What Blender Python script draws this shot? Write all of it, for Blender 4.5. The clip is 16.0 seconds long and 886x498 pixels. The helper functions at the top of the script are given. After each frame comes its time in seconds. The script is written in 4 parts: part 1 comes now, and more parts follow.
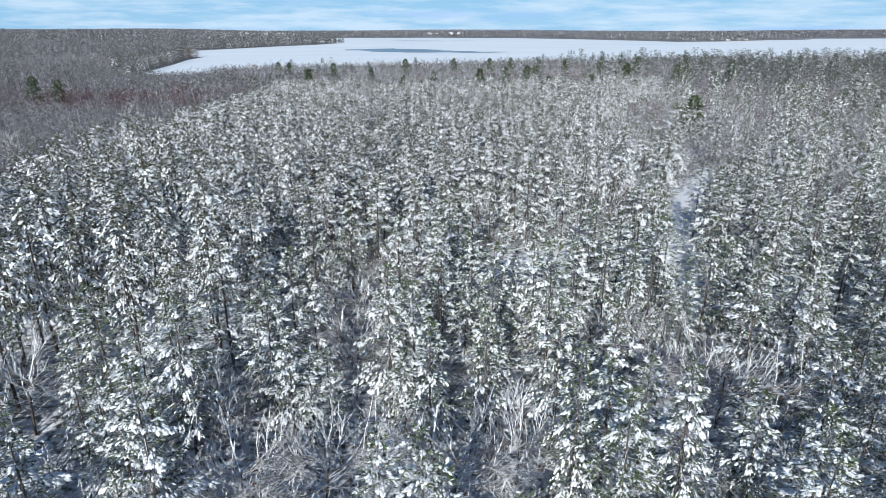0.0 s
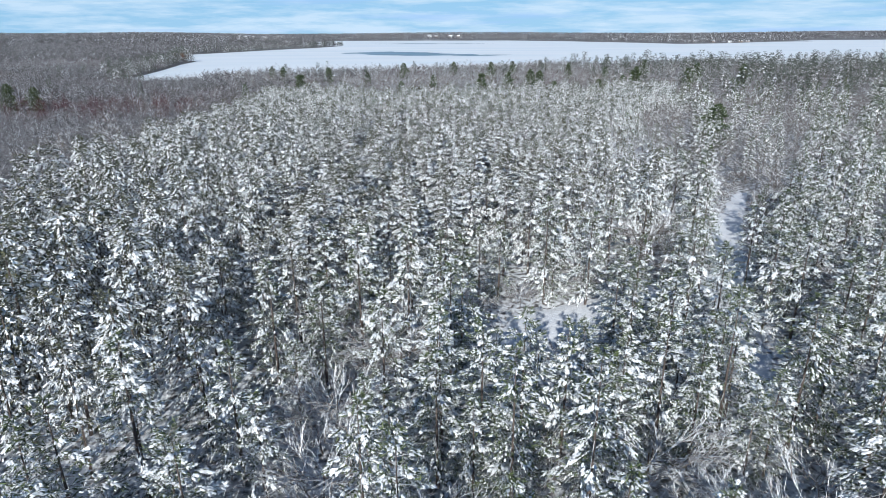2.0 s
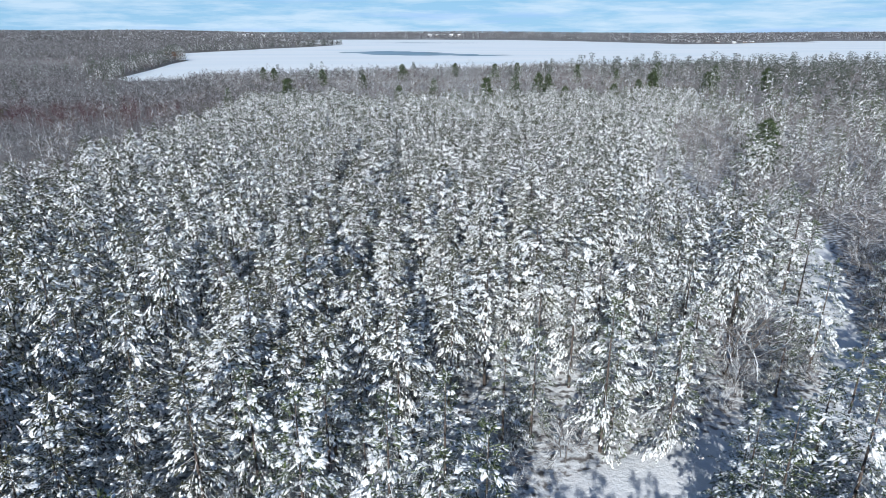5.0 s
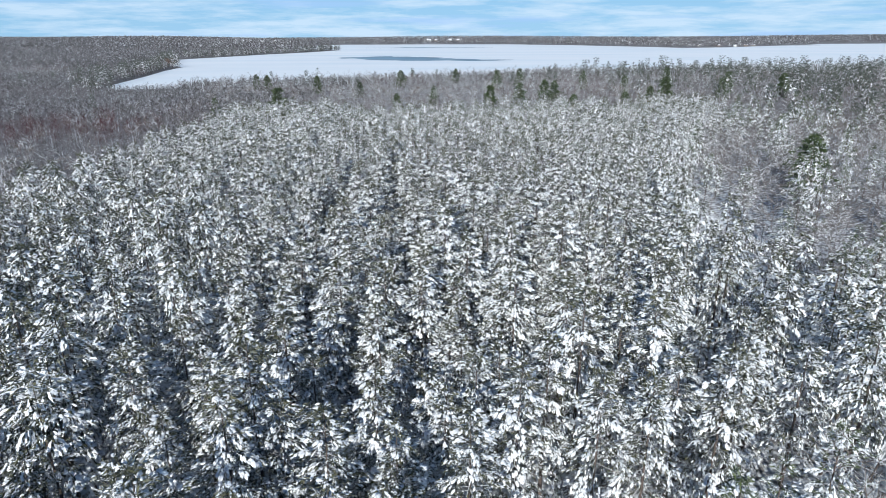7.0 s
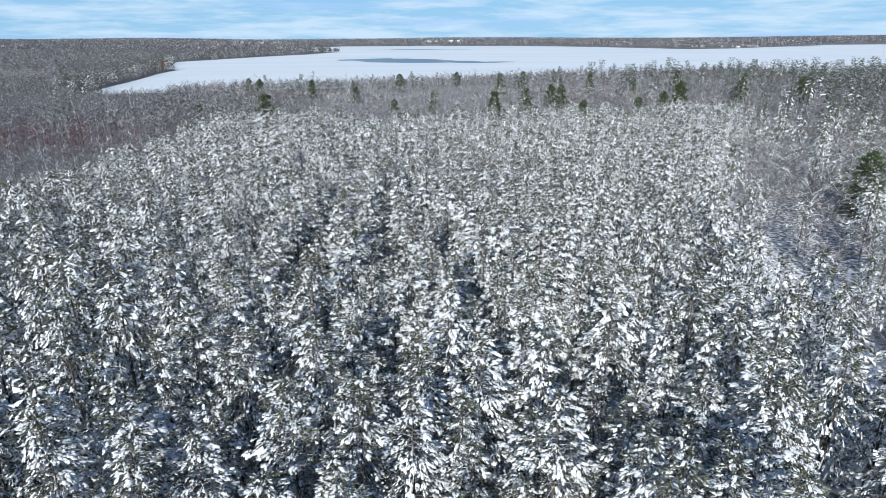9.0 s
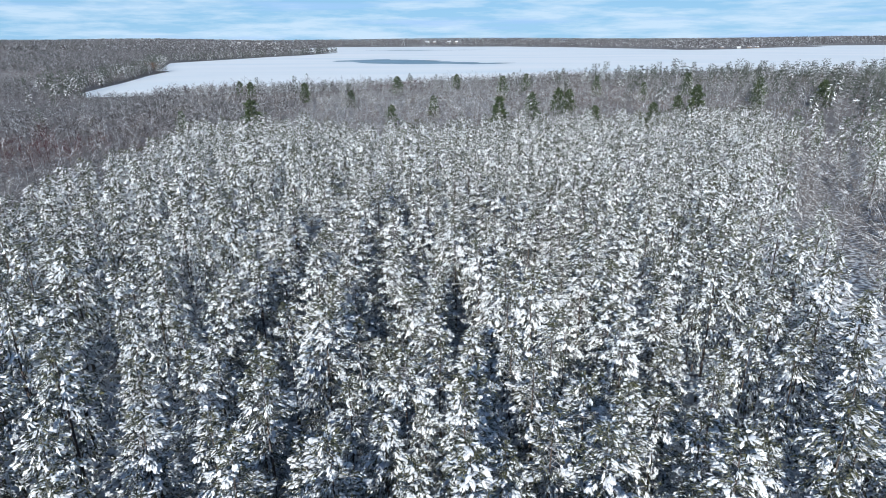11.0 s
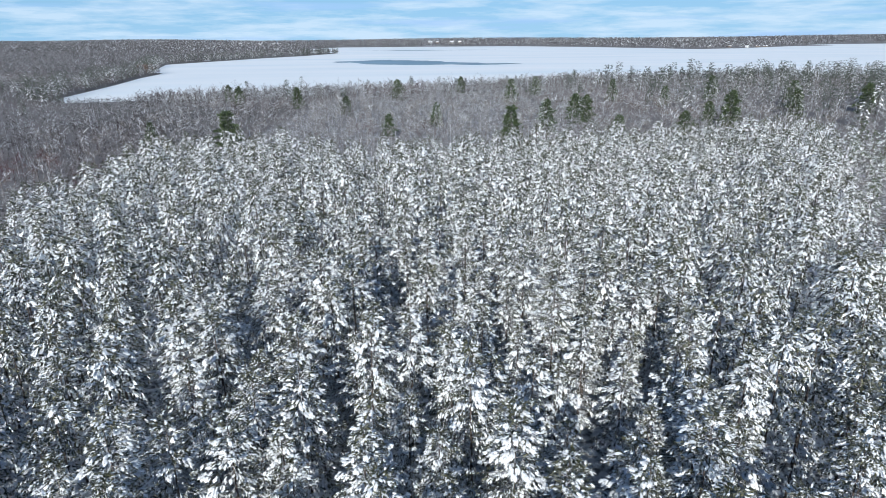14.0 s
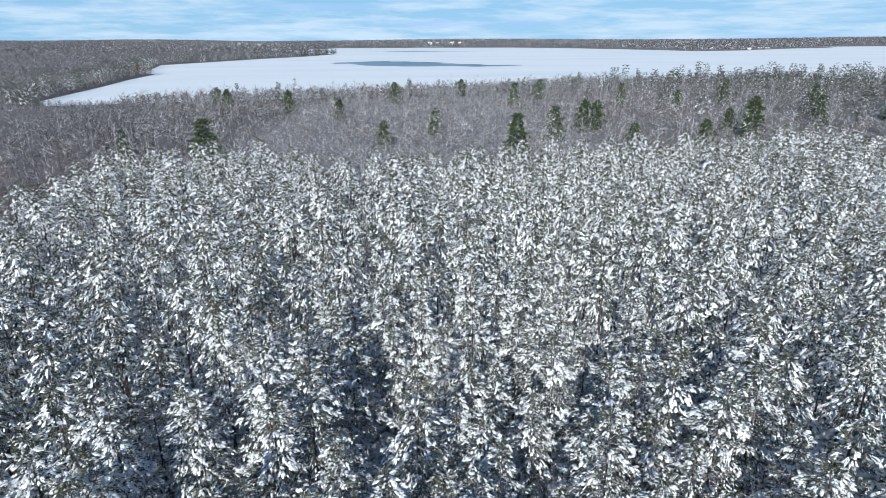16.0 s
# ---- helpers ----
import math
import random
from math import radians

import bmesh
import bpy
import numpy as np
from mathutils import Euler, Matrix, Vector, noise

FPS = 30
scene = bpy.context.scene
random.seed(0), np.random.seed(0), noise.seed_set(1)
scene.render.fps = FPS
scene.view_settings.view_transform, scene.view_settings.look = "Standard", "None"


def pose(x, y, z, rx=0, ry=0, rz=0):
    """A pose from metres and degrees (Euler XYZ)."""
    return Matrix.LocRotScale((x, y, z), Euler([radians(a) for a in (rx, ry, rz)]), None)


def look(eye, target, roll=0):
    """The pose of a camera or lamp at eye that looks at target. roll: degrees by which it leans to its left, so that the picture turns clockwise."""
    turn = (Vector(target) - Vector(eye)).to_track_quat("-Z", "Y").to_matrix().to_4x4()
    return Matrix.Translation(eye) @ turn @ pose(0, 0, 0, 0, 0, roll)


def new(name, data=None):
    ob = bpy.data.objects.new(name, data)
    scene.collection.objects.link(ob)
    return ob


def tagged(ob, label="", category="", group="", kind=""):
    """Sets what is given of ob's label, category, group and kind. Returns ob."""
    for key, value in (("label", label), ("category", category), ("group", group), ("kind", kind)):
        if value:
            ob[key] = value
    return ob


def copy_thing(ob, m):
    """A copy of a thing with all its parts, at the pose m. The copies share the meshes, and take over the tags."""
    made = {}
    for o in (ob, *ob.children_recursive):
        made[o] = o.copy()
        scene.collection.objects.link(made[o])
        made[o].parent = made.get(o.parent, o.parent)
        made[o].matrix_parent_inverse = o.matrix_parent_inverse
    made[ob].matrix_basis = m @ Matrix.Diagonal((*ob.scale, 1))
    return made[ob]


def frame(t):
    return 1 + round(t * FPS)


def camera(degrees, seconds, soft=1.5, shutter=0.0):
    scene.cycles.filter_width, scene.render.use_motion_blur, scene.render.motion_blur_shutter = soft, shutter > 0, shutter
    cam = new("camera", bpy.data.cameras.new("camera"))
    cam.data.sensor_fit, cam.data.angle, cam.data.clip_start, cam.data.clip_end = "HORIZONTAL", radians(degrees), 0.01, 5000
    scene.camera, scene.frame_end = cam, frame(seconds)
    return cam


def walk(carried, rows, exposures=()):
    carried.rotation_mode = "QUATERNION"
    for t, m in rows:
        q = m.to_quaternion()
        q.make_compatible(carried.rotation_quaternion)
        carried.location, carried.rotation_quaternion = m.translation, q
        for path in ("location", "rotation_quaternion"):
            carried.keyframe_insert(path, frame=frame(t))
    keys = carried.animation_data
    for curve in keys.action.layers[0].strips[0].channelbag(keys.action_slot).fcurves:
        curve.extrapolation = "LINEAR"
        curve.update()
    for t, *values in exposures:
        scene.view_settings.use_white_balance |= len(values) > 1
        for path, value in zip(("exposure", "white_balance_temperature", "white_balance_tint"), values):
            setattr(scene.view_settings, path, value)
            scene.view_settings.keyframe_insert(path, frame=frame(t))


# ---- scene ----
cam = camera(72.6, 16.0, soft=0.5)
PATH = [
    (0, (-0.565, 1.205, 31.087), (-0.526, 3.084, 30.404), -0.0),
    (0.5, (-0.488, 5.378, 31.109), (-0.449, 7.259, 30.43), -0.0),
    (1, (-0.354, 9.67, 31.18), (-0.315, 11.551, 30.502), -0.3),
    (1.5, (-0.223, 14.096, 31.283), (-0.184, 15.977, 30.605), -0.2),
    (2, (-0.117, 18.566, 31.362), (-0.079, 20.448, 30.686), -0.2),
    (2.5, (-0.026, 22.984, 31.444), (0.012, 24.866, 30.768), -0.2),
    (3, (0.038, 27.408, 31.534), (0.076, 29.291, 30.859), -0.1),
    (3.5, (0.079, 31.899, 31.62), (0.118, 33.782, 30.946), -0.1),
    (4, (0.136, 36.415, 31.731), (0.175, 38.296, 31.051), -0.0),
    (4.2, (0.131, 38.228, 31.746), (0.171, 40.108, 31.065), 0.1),
    (6.3, (-0.33, 57.628, 32.044), (-0.29, 59.511, 31.373), 0.0),
    (6.5, (-0.345, 59.422, 32.046), (-0.304, 61.306, 31.376), 0.0),
    (7, (-0.299, 63.83, 32.045), (-0.259, 65.715, 31.379), -0.2),
    (7.5, (-0.215, 68.343, 32.053), (-0.176, 70.23, 31.391), -0.2),
    (8, (-0.152, 72.977, 32.133), (-0.113, 74.864, 31.471), -0.3),
    (8.5, (-0.073, 77.605, 32.25), (-0.034, 79.492, 31.587), -0.3),
    (9, (-0.006, 82.191, 32.289), (0.032, 84.078, 31.627), -0.3),
    (9.2, (0.003, 84.047, 32.291), (0.044, 85.934, 31.629), -0.3),
    (11.3, (-0.664, 103.303, 32.406), (-0.62, 105.19, 31.746), -0.3),
    (11.5, (-0.693, 105.166, 32.418), (-0.649, 107.054, 31.757), -0.3),
    (12, (-0.663, 109.873, 32.507), (-0.62, 111.761, 31.848), -0.2),
    (12.5, (-0.523, 114.574, 32.594), (-0.485, 116.461, 31.934), -0.3),
    (13, (-0.396, 119.391, 32.656), (-0.359, 121.278, 31.994), -0.4),
    (13.5, (-0.259, 124.188, 32.659), (-0.224, 126.075, 31.998), -0.4),
    (14, (-0.119, 128.871, 32.602), (-0.086, 130.759, 31.941), -0.5),
    (14.5, (-0.069, 133.424, 32.526), (-0.033, 135.312, 31.867), -0.3),
    (15, (0.025, 137.969, 32.494), (0.061, 139.857, 31.835), -0.3),
    (15.5, (0.175, 142.496, 32.501), (0.209, 144.384, 31.842), -0.2),
    (16, (0.261, 146.994, 32.503), (0.297, 148.883, 31.845), -0.3),
]
walk(cam, [(t, look(eye, target, roll)) for t, eye, target, roll in PATH], [(0.0, 0.12, 5980, 7), (16.0, 0.12, 5980, 7)])

# ---- sky and sun ----
SUN_ELEV, SUN_TURN = 24.5, 192.5      # degrees; the turn is clockwise from +y
world = bpy.data.worlds.new("winter_sky")
scene.world = world
world.use_nodes = True
wn, wl = world.node_tree.nodes, world.node_tree.links
wn.clear()
w_out = wn.new("ShaderNodeOutputWorld")
w_bg = wn.new("ShaderNodeBackground")
w_sky = wn.new("ShaderNodeTexSky")
w_sky.sky_type = "NISHITA"
w_sky.sun_disc = False
w_sky.sun_elevation, w_sky.sun_rotation = radians(SUN_ELEV), radians(SUN_TURN)
w_sky.air_density, w_sky.dust_density, w_sky.ozone_density = 1.0, 0.0, 3.0
w_tc = wn.new("ShaderNodeTexCoord")
w_map = wn.new("ShaderNodeMapping")
w_map.inputs["Scale"].default_value = (2.6, 2.6, 22.0)
w_noise = wn.new("ShaderNodeTexNoise")
w_noise.inputs["Scale"].default_value = 2.6
w_noise.inputs["Detail"].default_value = 7.0
w_noise.inputs["Roughness"].default_value = 0.62
w_ramp = wn.new("ShaderNodeValToRGB")
w_ramp.color_ramp.elements[0].position, w_ramp.color_ramp.elements[1].position = 0.43, 0.6
w_cloud = wn.new("ShaderNodeMix")
w_cloud.data_type = "RGBA"
w_cloud.inputs["B"].default_value = (12.0, 13.8, 15.6, 1)
w_amount = wn.new("ShaderNodeMath")
w_amount.operation = "MULTIPLY"
wl.new(w_tc.outputs["Generated"], w_map.inputs["Vector"])
wl.new(w_map.outputs["Vector"], w_noise.inputs["Vector"])
wl.new(w_noise.outputs["Fac"], w_ramp.inputs["Fac"])
wl.new(w_ramp.outputs["Color"], w_amount.inputs[0])
wl.new(w_amount.outputs["Value"], w_cloud.inputs["Factor"])

w_tint = wn.new("ShaderNodeMix")
w_tint.data_type, w_tint.blend_type = "RGBA", "MULTIPLY"
w_tint.inputs["Factor"].default_value = 1.0
w_tint.inputs["B"].default_value = (0.55, 0.75, 1.05, 1)
wl.new(w_sky.outputs["Color"], w_tint.inputs["A"])
w_veil = wn.new("ShaderNodeMix")          # cloud veil, thick at the horizon and thin overhead
w_veil.data_type = "RGBA"
w_veil.inputs["B"].default_value = (6.6, 11.2, 15.8, 1)
w_sep = wn.new("ShaderNodeSeparateXYZ")
wl.new(w_tc.outputs["Generated"], w_sep.inputs["Vector"])
w_low = wn.new("ShaderNodeMapRange")
w_low.inputs["From Min"].default_value, w_low.inputs["From Max"].default_value = 0.0, 0.4
w_low.inputs["To Min"].default_value, w_low.inputs["To Max"].default_value = 0.75, 0.06
wl.new(w_sep.outputs["Z"], w_low.inputs["Value"])
wl.new(w_low.outputs["Result"], w_veil.inputs["Factor"])
wl.new(w_low.outputs["Result"], w_amount.inputs[1])
wl.new(w_tint.outputs["Result"], w_veil.inputs["A"])
wl.new(w_veil.outputs["Result"], w_cloud.inputs["A"])
w_bank_map = wn.new("ShaderNodeMapping")
w_bank_map.inputs["Scale"].default_value = (1.0, 1.0, 16.0)
w_bank_map.inputs["Location"].default_value = (3.1, 0.4, 1.7)
w_bank_noise = wn.new("ShaderNodeTexNoise")
w_bank_noise.inputs["Scale"].default_value = 3.2
w_bank_noise.inputs["Detail"].default_value = 6.0
w_bank_ramp = wn.new("ShaderNodeValToRGB")
w_bank_ramp.color_ramp.elements[0].position, w_bank_ramp.color_ramp.elements[1].position = 0.54, 0.66
w_bank = wn.new("ShaderNodeMix")
w_bank.data_type = "RGBA"
w_bank.inputs["B"].default_value = (7.0, 10.2, 15.0, 1)
wl.new(w_tc.outputs["Generated"], w_bank_map.inputs["Vector"])
wl.new(w_bank_map.outputs["Vector"], w_bank_noise.inputs["Vector"])
wl.new(w_bank_noise.outputs["Fac"], w_bank_ramp.inputs["Fac"])
w_bank_low = wn.new("ShaderNodeMath")
w_bank_low.operation = "MULTIPLY"
wl.new(w_bank_ramp.outputs["Color"], w_bank_low.inputs[0])
wl.new(w_low.outputs["Result"], w_bank_low.inputs[1])
wl.new(w_bank_low.outputs["Value"], w_bank.inputs["Factor"])
wl.new(w_cloud.outputs["Result"], w_bank.inputs["A"])
wl.new(w_bank.outputs["Result"], w_bg.inputs["Color"])
w_bg.inputs["Strength"].default_value = 0.056
wl.new(w_bg.outputs["Background"], w_out.inputs["Surface"])

sun_data = bpy.data.lights.new("sun", "SUN")
sun_data.energy, sun_data.angle, sun_data.color = 5.0, radians(0.53), (1.0, 0.95, 0.88)
sun = new("sun", sun_data)
_el, _az = radians(SUN_ELEV), radians(SUN_TURN)
_to_sun = Vector((math.sin(_az) * math.cos(_el), math.cos(_az) * math.cos(_el), math.sin(_el)))
sun.matrix_world = look(_to_sun * 200, (0, 0, 0))

# ---- materials ----
def material(name, rough=0.8):
    m = bpy.data.materials.new(name)
    m.use_nodes = True
    n, l = m.node_tree.nodes, m.node_tree.links
    b = n["Principled BSDF"]
    b.inputs["Roughness"].default_value = rough
    return m, n, l, b


def noise_node(n, l, scale, detail=3.0, source=None):
    t = n.new("ShaderNodeTexNoise")
    t.inputs["Scale"].default_value = scale
    t.inputs["Detail"].default_value = detail
    if source is None:
        g = n.new("ShaderNodeNewGeometry")
        l.new(g.outputs["Position"], t.inputs["Vector"])
    else:
        l.new(source, t.inputs["Vector"])
    return t.outputs["Fac"]


def ramp_node(n, l, fac, stops):
    r = n.new("ShaderNodeValToRGB")
    els = r.color_ramp.elements
    while len(els) < len(stops):
        els.new(0.5)
    for e, (p, c) in zip(els, stops):
        e.position, e.color = p, (*c, 1)
    l.new(fac, r.inputs["Fac"])
    return r.outputs["Color"]


def mix_node(n, l, fac, a, b):
    m = n.new("ShaderNodeMix")
    m.data_type = "RGBA"
    l.new(fac, m.inputs["Factor"])
    for key, v in (("A", a), ("B", b)):
        if isinstance(v, tuple):
            m.inputs[key].default_value = (*v, 1)
        else:
            l.new(v, m.inputs[key])
    return m.outputs["Result"]


def bump_node(n, l, b, height, strength, distance):
    k = n.new("ShaderNodeBump")
    k.inputs["Strength"].default_value = strength
    k.inputs["Distance"].default_value = distance
    l.new(height, k.inputs["Height"])
    l.new(k.outputs["Normal"], b.inputs["Normal"])


def island_random(n):
    return n.new("ShaderNodeNewGeometry").outputs["Random Per Island"]


def make_branch_snow():
    """Snow on twigs, with needles poking through in dark flecks."""
    m, n, l, b = material("branch_snow", 0.75)
    tone = ramp_node(n, l, island_random(n), [(0.0, (0.78, 0.8, 0.83)), (0.5, (0.88, 0.89, 0.9)), (1.0, (0.93, 0.93, 0.93))])
    flecks = ramp_node(n, l, noise_node(n, l, 13.0, 3.0), [(0.62, (0, 0, 0)), (0.66, (0.85, 0.85, 0.85))])
    l.new(mix_node(n, l, flecks, tone, (0.05, 0.06, 0.034)), b.inputs["Base Color"])
    bump_node(n, l, b, noise_node(n, l, 14.0, 3.0), 0.6, 0.04)
    return m


def make_needles(name, dark, mid, light, dust=0.22):
    m, n, l, b = material(name, 0.6)
    tone = ramp_node(n, l, island_random(n), [(0.0, dark), (0.6, mid), (1.0, light)])
    frost = ramp_node(n, l, noise_node(n, l, 3.0, 4.0), [(0.45, (0, 0, 0)), (0.65, (dust,) * 3)])
    l.new(mix_node(n, l, frost, tone, (0.5, 0.52, 0.52)), b.inputs["Base Color"])
    return m


def make_bark(name, a, c, snow_from=0.25, snow_to=0.6, frost=0.0):
    """Bark with snow lying on whatever faces up."""
    m, n, l, b = material(name, 0.85)
    wood = ramp_node(n, l, noise_node(n, l, 6.0, 4.0), [(0.3, a), (0.7, c)])
    g = n.new("ShaderNodeNewGeometry")
    s = n.new("ShaderNodeSeparateXYZ")
    l.new(g.outputs["Normal"], s.inputs["Vector"])
    lie = ramp_node(n, l, s.outputs["Z"], [(snow_from, (frost,) * 3), (snow_to, (0.95,) * 3)])
    l.new(mix_node(n, l, lie, wood, (0.84, 0.85, 0.87)), b.inputs["Base Color"])
    bump_node(n, l, b, noise_node(n, l, 30.0, 3.0), 0.5, 0.02)
    return m


def make_twigs(name, stops, frost):
    """Twig haze of leafless woods: tone drifts from stand to stand and from twig to twig."""
    m, n, l, b = material(name, 0.9)
    stand = ramp_node(n, l, noise_node(n, l, 0.016, 3.0), stops)
    one = ramp_node(n, l, island_random(n), [(0.0, (0.0,) * 3), (frost[0], (0.0,) * 3), (frost[1], (0.9,) * 3)])
    l.new(mix_node(n, l, one, stand, (0.75, 0.77, 0.8)), b.inputs["Base Color"])
    return m


def make_ground():
    """Snowy forest floor; under the leafless woods west and north of the pines more leaf litter and brush shows."""
    m, n, l, b = material("forest_snow", 0.8)
    soft = ramp_node(n, l, noise_node(n, l, 0.25, 5.0), [(0.35, (0.76, 0.79, 0.83)), (0.65, (0.88, 0.88, 0.89))])
    g = n.new("ShaderNodeNewGeometry")
    s = n.new("ShaderNodeSeparateXYZ")
    l.new(g.outputs["Position"], s.inputs["Vector"])
    total = noise_node(n, l, 1.4, 6.0)
    for axis_name, a, c, more in (("X", -62, -74, 0.2), ("Y", 272, 300, 0.14), ("X", 50, 75, 0.1)):
        r = n.new("ShaderNodeMapRange")
        for key, v in (("From Min", a), ("From Max", c), ("To Min", 0.0), ("To Max", more)):
            r.inputs[key].default_value = v
        l.new(s.outputs[axis_name], r.inputs["Value"])
        add = n.new("ShaderNodeMath")
        l.new(total, add.inputs[0])
        l.new(r.outputs["Result"], add.inputs[1])
        total = add.outputs["Value"]
    litter = ramp_node(n, l, total, [(0.46, (0, 0, 0)), (0.62, (0.92, 0.92, 0.92))])
    l.new(mix_node(n, l, litter, soft, (0.115, 0.1, 0.092)), b.inputs["Base Color"])
    bump_node(n, l, b, noise_node(n, l, 2.2, 6.0), 0.6, 0.25)
    return m


def make_trail():
    m, n, l, b = material("trodden_snow", 0.8)
    soft = ramp_node(n, l, noise_node(n, l, 0.5, 4.0), [(0.35, (0.8, 0.82, 0.85)), (0.65, (0.89, 0.89, 0.9))])
    dirt = ramp_node(n, l, noise_node(n, l, 2.6, 6.0), [(0.66, (0, 0, 0)), (0.76, (0.7, 0.7, 0.7))])
    l.new(mix_node(n, l, dirt, soft, (0.2, 0.17, 0.14)), b.inputs["Base Color"])
    bump_node(n, l, b, noise_node(n, l, 3.0, 5.0), 0.6, 0.15)
    return m


def make_lake():
    m, n, l, b = material("lake_snow", 0.7)
    g = n.new("ShaderNodeNewGeometry")
    mp = n.new("ShaderNodeMapping")
    mp.inputs["Scale"].default_value = (0.003, 0.012, 1.0)
    l.new(g.outputs["Position"], mp.inputs["Vector"])
    c = ramp_node(n, l, noise_node(n, l, 1.0, 5.0, mp.outputs["Vector"]), [(0.3, (0.79, 0.86, 0.9)), (0.5, (0.87, 0.91, 0.93)), (0.7, (0.92, 0.94, 0.95))])
    l.new(c, b.inputs["Base Color"])
    return m


def make_water():
    m, n, l, b = material("thin_ice", 0.35)
    c = ramp_node(n, l, noise_node(n, l, 0.012, 4.0), [(0.3, (0.1, 0.19, 0.25)), (0.7, (0.22, 0.33, 0.4))])
    l.new(c, b.inputs["Base Color"])
    return m


def make_paint(name, colour):
    m, n, l, b = material(name, 0.7)
    l.new(ramp_node(n, l, noise_node(n, l, 0.8, 3.0), [(0.3, tuple(v * 0.85 for v in colour)), (0.7, colour)]), b.inputs["Base Color"])
    return m


M_SNOW = make_branch_snow()
M_NEEDLE = make_needles("pine_needles", (0.012, 0.016, 0.007), (0.045, 0.05, 0.022), (0.125, 0.12, 0.055), 0.22)
M_GREEN = make_needles("green_needles", (0.015, 0.026, 0.008), (0.045, 0.066, 0.02), (0.11, 0.145, 0.04))
M_BARK = make_bark("pine_bark", (0.05, 0.04, 0.035), (0.13, 0.1, 0.085), 0.35, 0.8)
M_LIMB = make_bark("snowy_limb", (0.09, 0.075, 0.065), (0.22, 0.19, 0.165), -0.05, 0.4)
M_TWIG = make_twigs("bare_twigs", [(0.36, (0.085, 0.055, 0.048)), (0.45, (0.085, 0.071, 0.064)), (0.56, (0.065, 0.057, 0.054)), (0.66, (0.11, 0.1, 0.094))], (0.42, 1.0))
M_DUSK = make_twigs("red_brown_twigs", [(0.36, (0.046, 0.03, 0.032)), (0.5, (0.036, 0.033, 0.036)), (0.64, (0.06, 0.058, 0.062))], (0.58, 1.1))
M_RED = make_twigs("red_shrub_twigs", [(0.4, (0.085, 0.026, 0.03)), (0.6, (0.065, 0.03, 0.033))], (0.92, 1.8))
M_RIME = make_bark("rimed_twigs", (0.09, 0.08, 0.075), (0.16, 0.14, 0.13), 0.4, 0.75, 0.03)
# greyer and bluer than near twigs: distance haze is put into this colour
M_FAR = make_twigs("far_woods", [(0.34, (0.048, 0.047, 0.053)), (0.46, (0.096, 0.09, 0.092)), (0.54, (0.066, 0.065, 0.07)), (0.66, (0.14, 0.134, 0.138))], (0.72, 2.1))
M_FIR = make_needles("dark_fir", (0.016, 0.024, 0.016), (0.03, 0.042, 0.026), (0.06, 0.075, 0.045), 0.3)
M_EVER = make_needles("evergreen_needles", (0.016, 0.03, 0.012), (0.045, 0.07, 0.022), (0.1, 0.14, 0.045), 0.06)
M_RUST = make_paint("rust_leaves", (0.17, 0.09, 0.05))
M_GROUND, M_TRAIL, M_LAKE, M_WATER = make_ground(), make_trail(), make_lake(), make_water()

# ---- land ----
LAKE_Z = -3.0
SHORE = [(-222, 508), (-243, 536), (-267, 660), (-290, 760), (-303, 845), (-330, 880), (-408, 1110), (-382, 1210), (-330, 1412), (-278, 1553),
         (-236, 1796), (-300, 1850), (-520, 2300), (-390, 2900), (30, 2890), (350, 2820), (560, 2480), (690, 2120), (745, 1905), (900, 1960),
         (1219, 2245), (1400, 2300), (1433, 2540), (1895, 2743), (3200, 2900), (3600, 1700), (2600, 1050), (1500, 900), (700, 760), (300, 700), (110, 640), (15, 580),
         (-135, 532)]
SHORE_A = np.array(SHORE, float)


def inside(poly, x, y):
    """Which of the places (arrays) lie in the polygon."""
    hit = np.zeros(np.shape(x), bool)
    for (ax, ay), (bx, by) in zip(poly, np.roll(poly, -1, 0)):
        cross = (ay > y) != (by > y)
        hit ^= cross & (x < (bx - ax) * (y - ay) / ((by - ay) or 1e-9) + ax)
    return hit


def edge_distance(poly, x, y):
    best = np.full(np.shape(x), 1e9)
    for (ax, ay), (bx, by) in zip(poly, np.roll(poly, -1, 0)):
        dx, dy = bx - ax, by - ay
        s = np.clip(((x - ax) * dx + (y - ay) * dy) / (dx * dx + dy * dy), 0, 1)
        best = np.minimum(best, np.hypot(x - ax - s * dx, y - ay - s * dy))
    return best


def smooth(v):
    v = np.clip(v, 0, 1)
    return v * v * (3 - 2 * v)


def height(x, y):
    """The lie of the land: flat woods, the lake's basin, low hills far off."""
    x, y = np.asarray(x, float), np.asarray(y, float)
    d = edge_distance(SHORE_A, x, y)
    d = np.where(inside(SHORE_A, x, y), d, -d)
    z = -2.6 * smooth(1 + d / 260) - 2.5 * smooth(d / 40 + 0.35)
    r = np.hypot(x, y)
    z = z + 22 * smooth((r - 2900) / 1900) * (0.75 + 0.25 * np.sin(x * 0.0021 + 1.0) * np.cos(y * 0.0013))
    z = z + 12 * smooth((-x - 500) / 900) * smooth((y - 600) / 900) * (0.6 + 0.4 * np.sin(x * 0.004 + y * 0.002))
    z = z + 0.12 * np.sin(x * 0.21 + 1.3 * np.sin(y * 0.13)) * np.exp(-r / 400)
    return z


